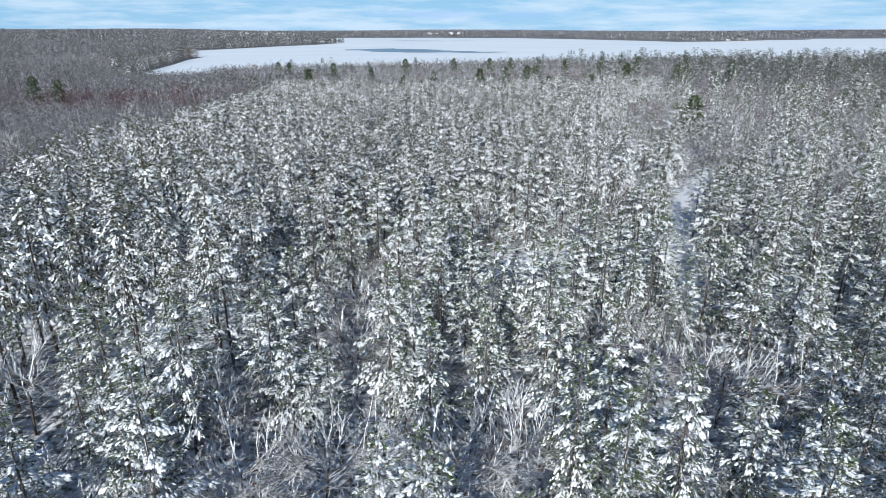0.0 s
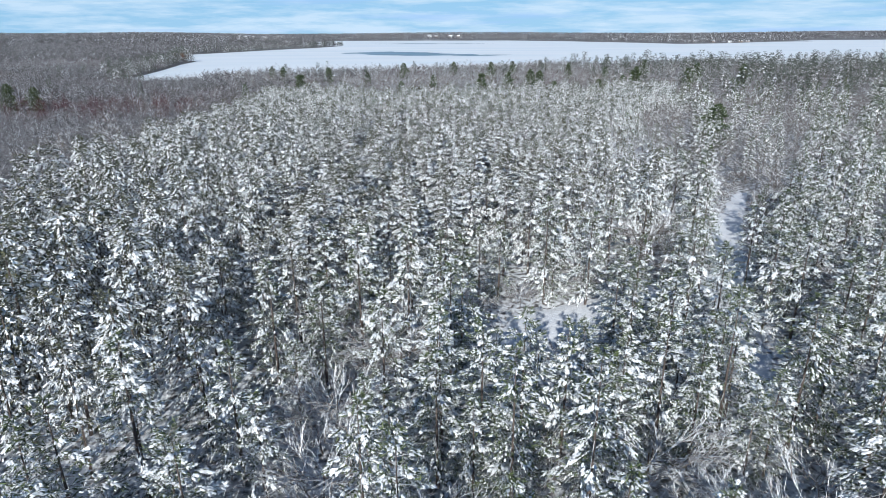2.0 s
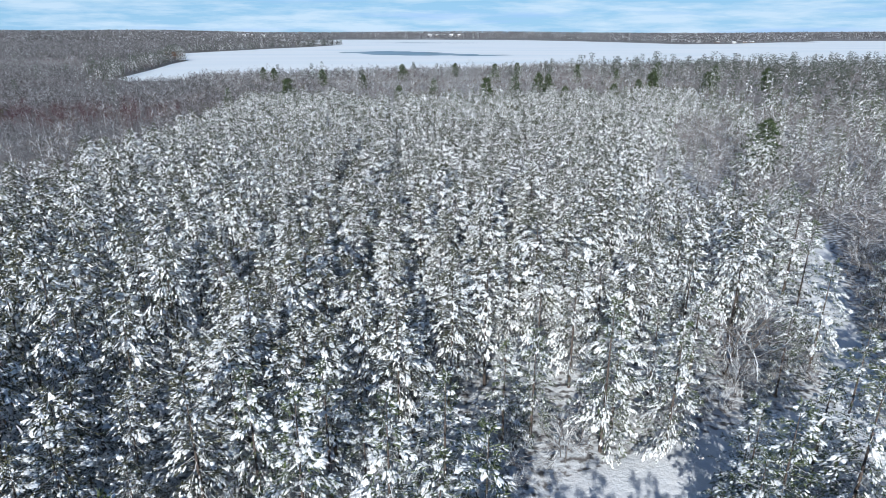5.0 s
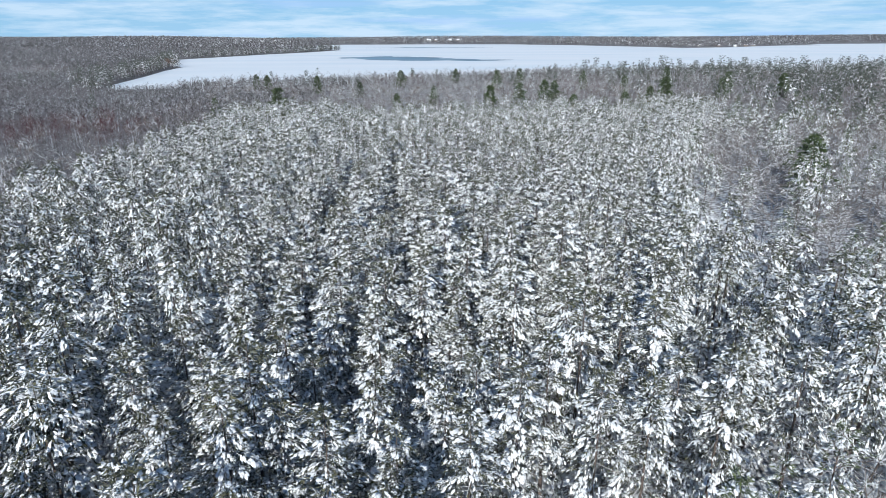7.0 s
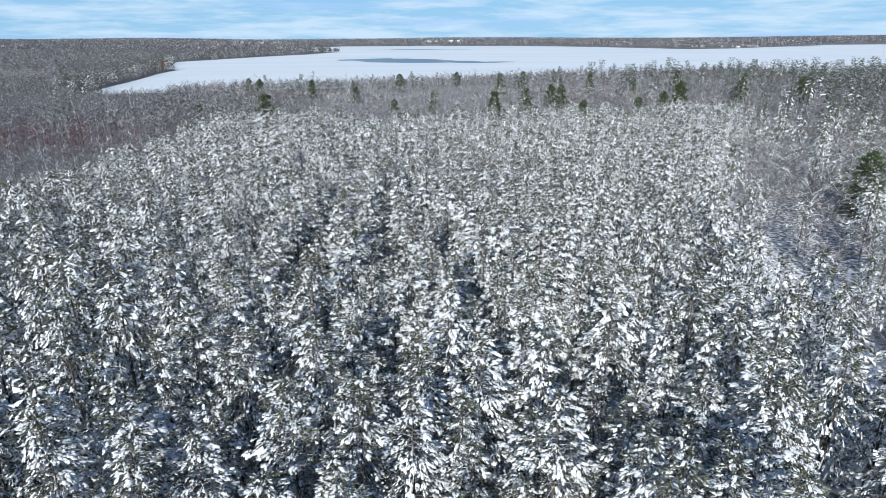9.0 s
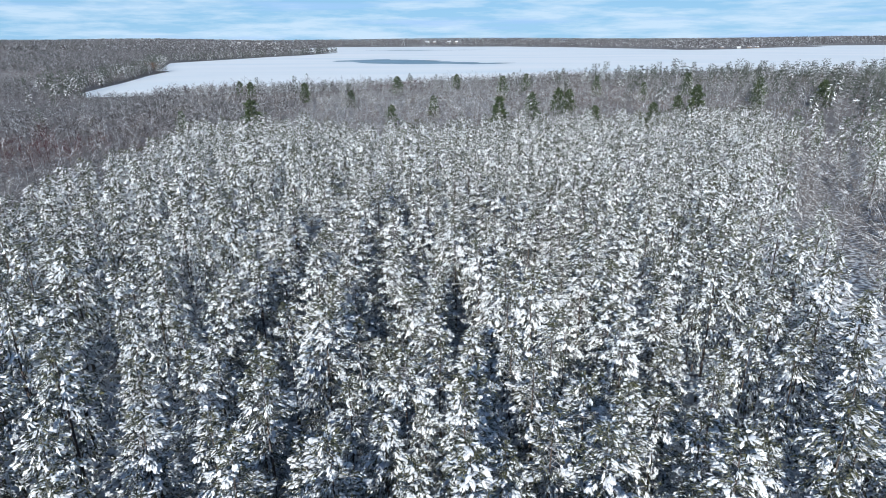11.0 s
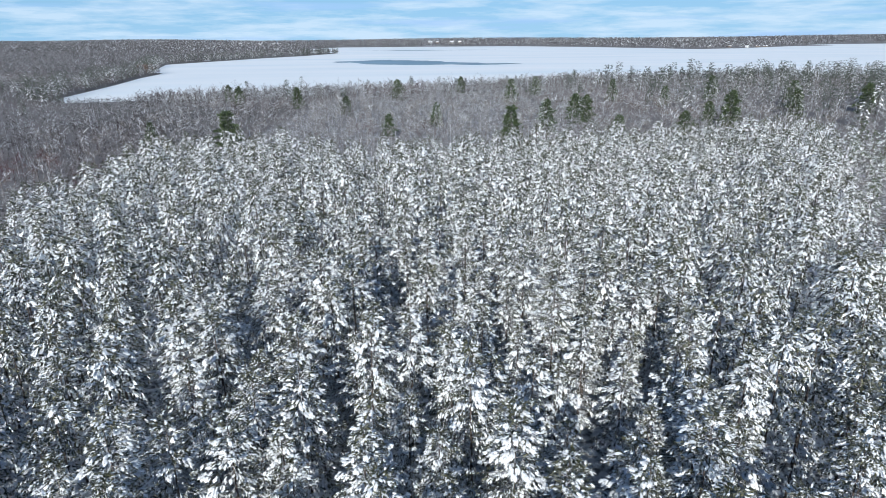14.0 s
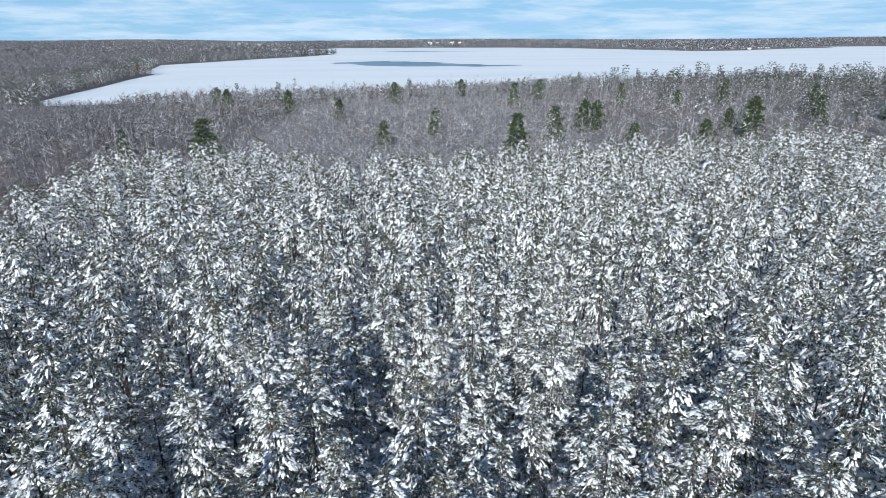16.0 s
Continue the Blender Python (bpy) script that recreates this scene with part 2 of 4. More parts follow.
def mesh_object(name, verts, faces, mats, mat_index=None, smooth_faces=None, parent=None):
    """One mesh object from arrays of places and of triangles or quads."""
    verts, faces = np.asarray(verts, np.float32), np.asarray(faces, np.int32)
    me = bpy.data.meshes.new(name)
    k = faces.shape[1]
    me.vertices.add(len(verts))
    me.vertices.foreach_set("co", verts.ravel())
    me.loops.add(faces.size)
    me.loops.foreach_set("vertex_index", faces.ravel())
    me.polygons.add(len(faces))
    me.polygons.foreach_set("loop_start", np.arange(0, faces.size, k, dtype=np.int32))
    for m in mats:
        me.materials.append(m)
    if mat_index is not None:
        me.polygons.foreach_set("material_index", np.asarray(mat_index, np.int32))
    if smooth_faces is not None:
        me.polygons.foreach_set("use_smooth", np.asarray(smooth_faces, bool) if np.ndim(smooth_faces) else np.full(len(faces), bool(smooth_faces)))
    me.update(calc_edges=True)
    ob = new(name, me)
    ob.parent = parent
    return ob


def axis(*spans):
    """Grid lines: spans of (from, to, step)."""
    return np.unique(np.concatenate([np.arange(a, b + 0.1, s) for a, b, s in spans]))


gx = axis((-4900, -900, 250), (-900, -450, 50), (-450, 450, 15), (450, 900, 50), (900, 4900, 250))
gy = axis((-1500, -100, 200), (-100, 480, 12), (480, 1200, 20), (1200, 3000, 90), (3000, 4980, 180))
GX, GY = np.meshgrid(gx, gy)
idx = np.arange(GX.size).reshape(GX.shape)
quads = np.stack([idx[:-1, :-1], idx[:-1, 1:], idx[1:, 1:], idx[1:, :-1]], -1).reshape(-1, 4)
ground = mesh_object("ground", np.stack([GX, GY, height(GX, GY)], -1).reshape(-1, 3), quads, [M_GROUND], None, True)
tagged(ground, "snow-covered forest floor with needle litter showing through", "ground", kind="structure")


def flat_sheet(name, outline, z, mat, label, category):
    bm = bmesh.new()
    face = bm.faces.new([bm.verts.new((x, y, z)) for x, y in outline])
    if face.normal.z < 0:
        face.normal_flip()
    bmesh.ops.triangulate(bm, faces=bm.faces[:])
    bmesh.ops.recalc_face_normals(bm, faces=bm.faces[:])
    me = bpy.data.meshes.new(name)
    bm.to_mesh(me)
    bm.free()
    for p in me.polygons:
        if p.normal.z < 0:
            p.flip()
    me.materials.append(mat)
    return tagged(new(name, me), label, category, kind="structure")


lake = flat_sheet("water", SHORE, LAKE_Z, M_LAKE, "frozen lake under a smooth sheet of snow", "lake")


def wobble_outline(points, amount, seed, steps=6):
    rng = np.random.default_rng(seed)
    out = []
    for (ax, ay), (bx, by) in zip(points, points[1:] + points[:1]):
        for i in range(steps):
            s = i / steps
            out.append((ax + (bx - ax) * s + rng.normal() * amount, ay + (by - ay) * s + rng.normal() * amount))
    return out


flat_sheet("water_lead", wobble_outline([(-172, 1165), (-120, 1105), (-75, 1040), (-30, 1010), (25, 1020), (85, 1000), (130, 1030), (80, 1060), (30, 1120), (-15, 1190), (-80, 1235)], 7, 3, 4),
           LAKE_Z + 0.06, M_WATER, "dark patch of thin grey ice on the lake", "thin ice")
flat_sheet("water_lead", wobble_outline([(-200, 2080), (0, 2030), (230, 2060), (150, 2120), (-60, 2140)], 12, 4, 4),
           LAKE_Z + 0.06, M_WATER, "distant strip of thin grey ice on the lake", "thin ice")


def ribbon(name, line, mat, label, lift=0.05, seed=1):
    """A trodden way draped over the ground; line: (x, y, half width)."""
    rng = np.random.default_rng(seed)
    pts = []
    for (ax, ay, aw), (bx, by, bw) in zip(line, line[1:]):
        n = max(2, int(math.hypot(bx - ax, by - ay) / 1.5))
        pts += [(ax + (bx - ax) * i / n, ay + (by - ay) * i / n, aw + (bw - aw) * i / n) for i in range(n)]
    pts.append(line[-1])
    verts, faces, cols = [], [], 7
    for i, (x, y, w) in enumerate(pts):
        qx, qy = pts[min(i + 1, len(pts) - 1)][:2]
        px, py = pts[max(i - 1, 0)][:2]
        tx, ty = qx - px, qy - py
        tl = math.hypot(tx, ty) or 1
        for j in range(cols):
            s = (j / (cols - 1) * 2 - 1) * (w + rng.normal() * 0.25)
            vx, vy = x + ty / tl * s, y - tx / tl * s
            edge = abs(j / (cols - 1) * 2 - 1)
            verts.append((vx, vy, float(height(vx, vy)) + lift - 0.25 * edge ** 6 + rng.normal() * 0.025))
    for i in range(len(pts) - 1):
        for j in range(cols - 1):
            a = i * cols + j
            faces.append((a, a + 1, a + cols + 1, a + cols))
    ob = mesh_object(name, verts, faces, [mat], None, True)
    return tagged(ob, label, "trail", kind="structure")


TRAIL = [(28, 60, 1.0), (31, 70, 2.4), (38, 88, 2.4), (45, 105, 2.8), (53, 120, 2.6), (60, 132, 2.0), (64, 138, 1.2)]
CLEARING = [(6, 75, 1.5), (10.5, 77.5, 4.5), (14.5, 80, 5.0), (20, 84, 3.2), (27, 87.5, 2.2), (37, 90, 2.6)]
LANE = [(40, 108, 3.2), (43, 130, 2.0), (45.5, 150, 2.8), (47.5, 162, 4.2), (49, 172, 2.5)]
ribbon("trail_main", TRAIL, M_TRAIL, "snow-covered woodland trail between pines", 0.16, 1)
ribbon("trail_clearing", CLEARING, M_TRAIL, "small snowy clearing beside the trail", 0.11, 2)
ribbon("trail_lane", LANE, M_TRAIL, "narrow snowy lane along the edge of the plantation", 0.06, 3)


def way_distance(x, y):
    """How far a place lies outside the nearest trail."""
    best = np.full(np.shape(x), 1e9)
    for line in (TRAIL, CLEARING, LANE):
        for (ax, ay, aw), (bx, by, bw) in zip(line, line[1:]):
            dx, dy = bx - ax, by - ay
            s = np.clip(((x - ax) * dx + (y - ay) * dy) / (dx * dx + dy * dy), 0, 1)
            best = np.minimum(best, np.hypot(x - ax - s * dx, y - ay - s * dy) - (aw + (bw - aw) * s))
    return best

# ---- how trees grow ----
def unit(v):
    return v / np.maximum(np.linalg.norm(v, axis=-1, keepdims=True), 1e-9)


def tube(points, radii, sides):
    """A tapered tube along points; the last ring closes to a tip."""
    points, radii = np.asarray(points, float), np.asarray(radii, float)
    v, f = [], []
    for i, (p, r) in enumerate(zip(points, radii)):
        d = points[min(i + 1, len(points) - 1)] - points[max(i - 1, 0)]
        d = d / (np.linalg.norm(d) + 1e-9)
        a = np.cross(d, (0.31, 0.95, 0.05) if abs(d[2]) > 0.9 else (0, 0, 1.0))
        a = a / (np.linalg.norm(a) + 1e-9)
        b = np.cross(d, a)
        ang = np.arange(sides) * 2 * math.pi / sides + math.pi / 2
        v.append(p + r * (np.cos(ang)[:, None] * a + np.sin(ang)[:, None] * b))
        if i:
            for j in range(sides):
                k = (j + 1) % sides
                lo, hi = (i - 1) * sides, i * sides
                f += [(lo + j, lo + k, hi + k), (lo + j, hi + k, hi + j)]
    return np.concatenate(v), np.array(f)


def join(parts):
    """Joins (verts, faces) pairs."""
    n, vs, fs = 0, [], []
    for v, f in parts:
        vs.append(v)
        fs.append(np.asarray(f) + n)
        n += len(v)
    return np.concatenate(vs), np.concatenate(fs)


def lumps(p, d, length, width, thick, rng, flat=False):
    """Blunt lumps of snow lying along d, widest in front: domes of four faces, or bare sheets for trees far off."""
    n = len(p)
    d = unit(d)
    side = unit(np.cross(d, (0, 0, 1.0)) + rng.normal(0, 0.42 if flat else 0.25, (n, 3)))
    up = np.cross(side, d)
    L, W, T = (v[:, None] for v in (length, width, thick))
    broad, slim = side * W * rng.uniform(0.4, 0.58, (n, 1)), side * W * rng.uniform(0.16, 0.3, (n, 1))
    skew = d * L * rng.uniform(-0.12, 0.12, (n, 1))
    sink = np.array((0, 0, 1.0)) * L * rng.uniform(0.02, 0.2, (n, 1))
    mid, end = p + d * L * rng.uniform(0.5, 0.72, (n, 1)) - sink * 0.4, p + d * L - sink
    if flat:
        v, tri = np.stack([p - slim - skew, p + slim + skew, end + broad - skew, end - broad + skew], 1), np.array([(0, 1, 2), (0, 2, 3)])
    else:
        v = np.stack([p - slim, p + slim, mid + broad - skew, end, mid - broad + skew, p + d * L * 0.5 + up * T], 1)
        tri = np.array([(0, 1, 5), (1, 2, 5), (2, 3, 5), (3, 4, 5), (4, 0, 5)])
    return v.reshape(-1, 3), (tri[None] + np.arange(n)[:, None, None] * v.shape[1]).reshape(-1, 3)


def pads(p, d, length, width, thick, rng):
    """Large lobed cushions of snow that hide a whole branch end."""
    n, k = len(p), 9
    d = unit(d)
    side = unit(np.cross(d, (0, 0, 1.0)) + rng.normal(0, 0.12, (n, 3)))
    up = np.cross(side, d)
    ang = np.arange(k) * 2 * math.pi / k + rng.uniform(-0.25, 0.25, (n, k))
    lobe = rng.uniform(0.62, 1.0, (n, k)) * np.where(np.arange(k) % 2, 1.0, 0.72)
    rim = p[:, None] + d[:, None] * (np.cos(ang) * lobe * length[:, None] * 0.5)[..., None] + side[:, None] * (np.sin(ang) * lobe * width[:, None] * 0.5)[..., None]
    rim[..., 2] -= (lobe - 0.6) * 0.35 * length[:, None] * np.maximum(np.cos(ang), 0)
    v = np.concatenate([rim, (p + up * thick[:, None])[:, None]], 1)
    tri = np.array([(i, (i + 1) % k, k) for i in range(k)])
    return v.reshape(-1, 3), (tri[None] + np.arange(n)[:, None, None] * (k + 1)).reshape(-1, 3)


def brushes(p, d, count, reach, rng, broad=0.13, spread=0.55):
    """Needle brushes: count[i] slim blades fanning out round d from p."""
    q = np.repeat(np.arange(len(p)), count)
    m = len(q)
    nd = unit(unit(d)[q] + rng.normal(0, spread, (m, 3)))
    nl = reach * rng.uniform(0.55, 1.2, (m, 1))
    start = p[q] + unit(d)[q] * reach * rng.uniform(-0.3, 0.5, (m, 1)) - np.array((0, 0, 0.03))
    wide = unit(np.cross(nd, rng.normal(0, 1, (m, 3)))) * nl * broad
    v = np.stack([start - wide, start + wide, start + nd * nl], 1)
    return v.reshape(-1, 3), np.arange(m * 3).reshape(-1, 3)


def grow_pine(seed, tall=13.0, spread=2.9, crown=0.33, branches=130, tufts=13, size=0.3, load=0.8, needles=2.0, reach=0.4, broad=0.13, lean=0.0, shape=0.6, sides=6,
              flat=False, top_snow=0.38, droop=0.5, padded=0.12, gaps=0.1, fan=0.42):
    """A pine of drooping, fanned branches, each with its own load of snow. Gives trunk, green and snow as (verts, tris)."""
    rng = np.random.default_rng(seed)
    zs = np.linspace(0, tall * 0.97, 7 if sides > 3 else 2)
    bend = rng.normal(0, 0.12, 2)
    axis_pts = np.stack([bend[0] * np.sin(zs / tall * 3) + lean * zs, bend[1] * np.sin(zs / tall * 2.3), zs], -1)
    woods = [tube(axis_pts, 0.16 * tall / 13 * (1 - zs / tall * 0.93), sides)]
    ps, ds, hs, us, ss, pad_at = [], [], [], [], [], []
    lobe = rng.uniform(0, 6.28, 3)
    for b in range(branches):
        if rng.uniform() < gaps:
            continue
        u = min(((b + rng.uniform(-0.8, 0.8)) / branches) ** 0.92 if b else 0.0, 0.985)
        z = tall * (crown + (1 - crown) * u)
        a = b * 2.39996 + rng.normal(0, 0.25)
        r = spread * (1 - u) ** shape * (0.72 + 0.28 * min(1, (u + 0.05) * 4)) * (1 + 0.16 * math.sin(2 * a + lobe[0]) + 0.12 * math.sin(3 * a + lobe[1] + 5 * u)) + 0.18
        c = np.array((np.interp(z, zs, axis_pts[:, 0]), np.interp(z, zs, axis_pts[:, 1]), z))
        ln = r * rng.uniform(0.62, 1.12) * (1.28 if rng.uniform() < 0.14 else 1.0)
        pitch = math.radians(42) * u ** 1.6 - math.radians(4) * (1 - u) + rng.normal(0, 0.16)
        heavy = np.clip(rng.beta(0.75, 0.7) + 0.22 * math.sin(a + lobe[2] + 3 * u), 0, 1)
        nf = max(2, int(round(tufts * (0.25 + 0.75 * min(1.25, ln / spread)) + rng.uniform(-0.5, 0.5))))
        s = np.clip(rng.uniform(0.12, 1.05, nf) ** 0.6, 0.32, 1.03)
        lat = rng.uniform(-1, 1, nf) * fan * ln * (1.12 - s) + rng.normal(0, 0.04, nf)
        sag = 0.16 + 0.16 * heavy
        drop = math.sin(pitch) * s * ln - sag * ln * s ** 2 - 0.2 * np.abs(lat) + rng.normal(0, 0.07, nf)
        flat_out = s * ln * math.cos(pitch)
        pos = c + np.stack([math.cos(a) * flat_out - math.sin(a) * lat, math.sin(a) * flat_out + math.cos(a) * lat, drop], -1)
        ang = a + np.sign(lat) * rng.uniform(0.15, 1.0, nf) * (1.25 - s) + rng.normal(0, 0.2, nf)
        fall = pitch * 0.6 - (droop + 0.25 * heavy) * (1 - 0.55 * u) * (0.4 + 0.6 * s) + rng.normal(0, 0.28, nf)
        ps.append(pos)
        ds.append(np.stack([np.cos(ang) * np.cos(fall), np.sin(ang) * np.cos(fall), np.sin(fall)], -1))
        hs.append(np.full(nf, heavy))
        us.append(np.full(nf, u))
        ss.append(s)
        if heavy > 1 - padded * 2 and ln > 0.7 and u < 0.93:
            k = 0.74 + rng.normal(0, 0.05)
            dip = math.sin(pitch) - 2 * sag * k
            pad_at.append((c + (math.cos(a) * k * ln, math.sin(a) * k * ln, math.sin(pitch) * k * ln - sag * ln * k * k + 0.05), (math.cos(a), math.sin(a), dip), min(0.3 * ln, 0.5)))
        if sides > 4 and u < 0.9:
            tip = c + np.array((math.cos(a) * math.cos(pitch), math.sin(a) * math.cos(pitch), math.sin(pitch) - sag)) * ln * 0.95
            woods.append(tube([c - (0, 0, 0.05), tip - (0, 0, 0.06)], [0.035, 0.006], 3))
    if sides > 4:
        for _ in range(7):
            z = tall * rng.uniform(0.12, max(crown, 0.2))
            a = rng.uniform(0, 6.28)
            c = np.array((np.interp(z, zs, axis_pts[:, 0]), np.interp(z, zs, axis_pts[:, 1]), z))
            woods.append(tube([c, c + np.array((math.cos(a), math.sin(a), 0.1)) * rng.uniform(0.3, 1.1)], [0.025, 0.004], 3))
    p, d, h, u, s = (np.concatenate(v) for v in (ps, ds, hs, us, ss))
    n = len(p)
    white = rng.uniform(0, 1, n) < load * np.clip(0.5 + 0.9 * h, 0, 1) * np.interp(s, [0.4, 0.75], [0.4, 1.0]) * np.interp(u, [0.72, 0.97], [1.0, top_snow])
    length = size * (0.6 + 0.75 * h) * np.clip(rng.lognormal(0, 0.26, n), 0.55, 1.4)
    width = length * rng.uniform(0.42, 0.68, n)
    snow = [lumps(p[white], d[white], length[white], width[white], width[white] * rng.uniform(0.18, 0.34, white.sum()), rng, flat)]
    if pad_at:
        q, e, ln = (np.array(v) for v in zip(*pad_at))
        snow.append(pads(q, e, ln * rng.uniform(0.8, 1.1, len(q)), ln * rng.uniform(0.5, 0.75, len(q)), 0.1 * ln, rng))
    want = needles * np.where(white, 0.8, 1.5)
    count = np.floor(want + rng.uniform(0, 1, n)).astype(int)
    green = brushes(p, d, count, reach, rng, broad)
    return join(woods), green, join(snow)


def grow_bare(seed, tall=9.0, spread=3.5, limbs=9, forks=5, twigs=4, thick=0.12, fine=0.016, fan=0.9, sides=3):
    """A leafless broad tree: stem, rising limbs, branches and twigs."""
    rng = np.random.default_rng(seed)
    stem_end = np.array((rng.normal(0, 0.35), rng.normal(0, 0.35), tall * 0.55))
    stem = [np.zeros(3), stem_end * 0.5 + rng.normal(0, 0.08, 3), stem_end]
    out = [tube(stem, [thick, thick * 0.75, thick * 0.5], 5)]
    for i in range(limbs):
        s = rng.uniform(0.3, 1.0)
        root = stem_end * s
        a = i * 2.4 + rng.normal(0, 0.3)
        rise = rng.uniform(0.3, 1.15) * (1.2 - fan * 0.6)
        d = unit(np.array((math.cos(a), math.sin(a), rise)))
        ln = spread * rng.uniform(0.75, 1.25)
        p1 = root + d * ln * 0.5 + np.array((0, 0, 0.06 * ln)) + rng.normal(0, 0.1, 3)
        p2 = root + d * ln - np.array((0, 0, ln * rng.uniform(0.0, 0.16))) + rng.normal(0, 0.15, 3)
        out.append(tube([root, p1, p2], [thick * 0.42, thick * 0.28, fine], sides))
        for j in range(forks):
            t = rng.uniform(0.25, 0.95)
            q = root + (p1 - root) * (t / 0.5) if t < 0.5 else p1 + (p2 - p1) * (t - 0.5) / 0.5
            e = unit(d + rng.normal(0, 0.5, 3) + np.array((0, 0, 0.15)))
            l2 = ln * rng.uniform(0.3, 0.6)
            q2 = q + e * l2 + rng.normal(0, 0.06, 3)
            out.append(tube([q, (q + q2) / 2 + rng.normal(0, 0.06, 3) + np.array((0, 0, 0.08 * l2)), q2 - np.array((0, 0, 0.08 * l2))], [fine * 1.7, fine * 1.3, fine * 0.6], 3))
            for _ in range(twigs):
                k = q + (q2 - q) * rng.uniform(0.2, 1)
                g = unit(e + rng.normal(0, 0.55, 3))
                out.append(tube([k, k + g * l2 * rng.uniform(0.3, 0.7)], [fine, fine * 0.4], 3))
    return out[0], join(out[1:])


def grow_haze(seed, tall=9.0, spread=2.2, twigs=30, wide=0.07, stem=0.09, low=0.3):
    """A leafless tree of a closed wood, seen from afar: stem, limbs and a crown of twigs."""
    rng = np.random.default_rng(seed)
    lean = rng.normal(0, 0.3, 2)
    v, f = tube([(0, 0, 0), (lean[0], lean[1], tall * 0.8)], [stem, stem * 0.3], 3)
    limbs = max(4, twigs // 6)
    z = tall * rng.uniform(low, 0.75, limbs)
    a = np.arange(limbs) * 2.4 + rng.normal(0, 0.3, limbs)
    d = unit(np.stack([np.cos(a), np.sin(a), rng.uniform(0.15, 1.25, limbs)], -1))
    ln = spread * rng.uniform(0.6, 1.15, limbs)[:, None]
    p = np.stack([lean[0] * z / tall, lean[1] * z / tall, z], -1)
    w = unit(np.cross(d, rng.normal(0, 1, (limbs, 3)))) * wide * 1.3
    main = np.stack([p - w, p + w, p + d * ln], 1)
    q = rng.integers(0, limbs, twigs)
    s = rng.uniform(0.3, 1.0, (twigs, 1))
    tp = p[q] + d[q] * ln[q] * s
    td = unit(d[q] + rng.normal(0, 0.8, (twigs, 3)) + np.array((0, 0, 0.12)))
    tl = spread * rng.uniform(0.25, 0.65, (twigs, 1))
    tw = unit(np.cross(td, rng.normal(0, 1, (twigs, 3)))) * wide * 0.8
    fine_tri = np.stack([tp - tw, tp + tw, tp + td * tl], 1)
    tri = np.concatenate([main, fine_tri]).reshape(-1, 3)
    return join([(v, f), (tri, np.arange(len(tri)).reshape(-1, 3))])


def scatter(variants, spots, rng, scale=(0.85, 1.15), sink=0.1, size_at=None):
    """Copies of variants, each a list of (verts, tris) per material, at spots (x, y), in one set of arrays: verts, tris, material index."""
    vs, fs, ms, n = [], [], [], 0
    spots = np.asarray(spots, float).reshape(-1, 2)
    which = rng.integers(0, len(variants), len(spots))
    turn = rng.uniform(0, 2 * math.pi, len(spots))
    big = rng.uniform(*scale, len(spots))
    if size_at is not None:
        big = big * size_at(spots[:, 1])
    tall = big * rng.uniform(0.93, 1.08, len(spots))
    z = height(spots[:, 0], spots[:, 1]) - sink
    for k, variant in enumerate(variants):
        sel = np.nonzero(which == k)[0]
        if not len(sel):
            continue
        c, s = np.cos(turn[sel])[:, None], np.sin(turn[sel])[:, None]
        for mi, (v, f) in enumerate(variant):
            x, y = v[None, :, 0] * big[sel, None], v[None, :, 1] * big[sel, None]
            pts = np.stack([c * x - s * y + spots[sel, 0, None], s * x + c * y + spots[sel, 1, None],
                            v[None, :, 2] * tall[sel, None] + z[sel, None]], -1).reshape(-1, 3)
            vs.append(pts.astype(np.float32))
            fs.append((f[None] + (np.arange(len(sel)) * len(v))[:, None, None]).reshape(-1, 3).astype(np.int64) + n)
            ms.append(np.full(len(f) * len(sel), mi, np.int32))
            n += len(pts)
    return np.concatenate(vs), np.concatenate(fs), np.concatenate(ms)


def stuff(name, groups, mats, label, category):
    """Joins scattered sets into one object that nobody could count."""
    n, vs, fs, ms = 0, [], [], []
    for v, f, m in groups:
        vs.append(v)
        fs.append(f + n)
        ms.append(m)
        n += len(v)
    ob = mesh_object(name, np.concatenate(vs), np.concatenate(fs), mats, np.concatenate(ms), False)
    return tagged(ob, label, category, kind="stuff")


def make_tree(name, pieces, label, category, group, where, mats):
    """A tree as a thing: an empty at its foot with trunk, crown and snow as parts."""
    root = new(name)
    for part_name, (v, f), mat, soft in zip(("trunk", "crown", "snow_cover"), pieces, mats, (True, False, True)):
        ob = mesh_object(part_name, v, f, [mat], None, soft, root)
        if part_name != "trunk":
            tagged(ob, kind="stuff")
    root.matrix_basis = where
    return tagged(root, label, category, group)


def stand(x, y, scale=1.0, turn=0.0, tall=1.0, sink=0.08):
    z = float(height(x, y)) - sink
    return Matrix.Translation((x, y, z)) @ Matrix.Rotation(turn, 4, "Z") @ Matrix.Diagonal((scale, scale, scale * tall, 1))

# ---- the pine plantation ----
rng = np.random.default_rng(11)
ROW, STEP = 4.1, 3.8


def right_edge(y):
    return np.interp(y, [60, 100, 110, 150, 180, 200, 285, 300], [8, 33, 36, 42, 47, 55, 105, 112])


def south_edge(x):
    return np.interp(x, [-70, -40, -22, -12, 5, 12, 40, 60], [48, 50, 56, 78, 90, 92, 100, 112])


def far_edge(x):
    return np.interp(x, [-70, -40, -15, 20, 60, 110], [284, 278, 268, 279, 288, 300])


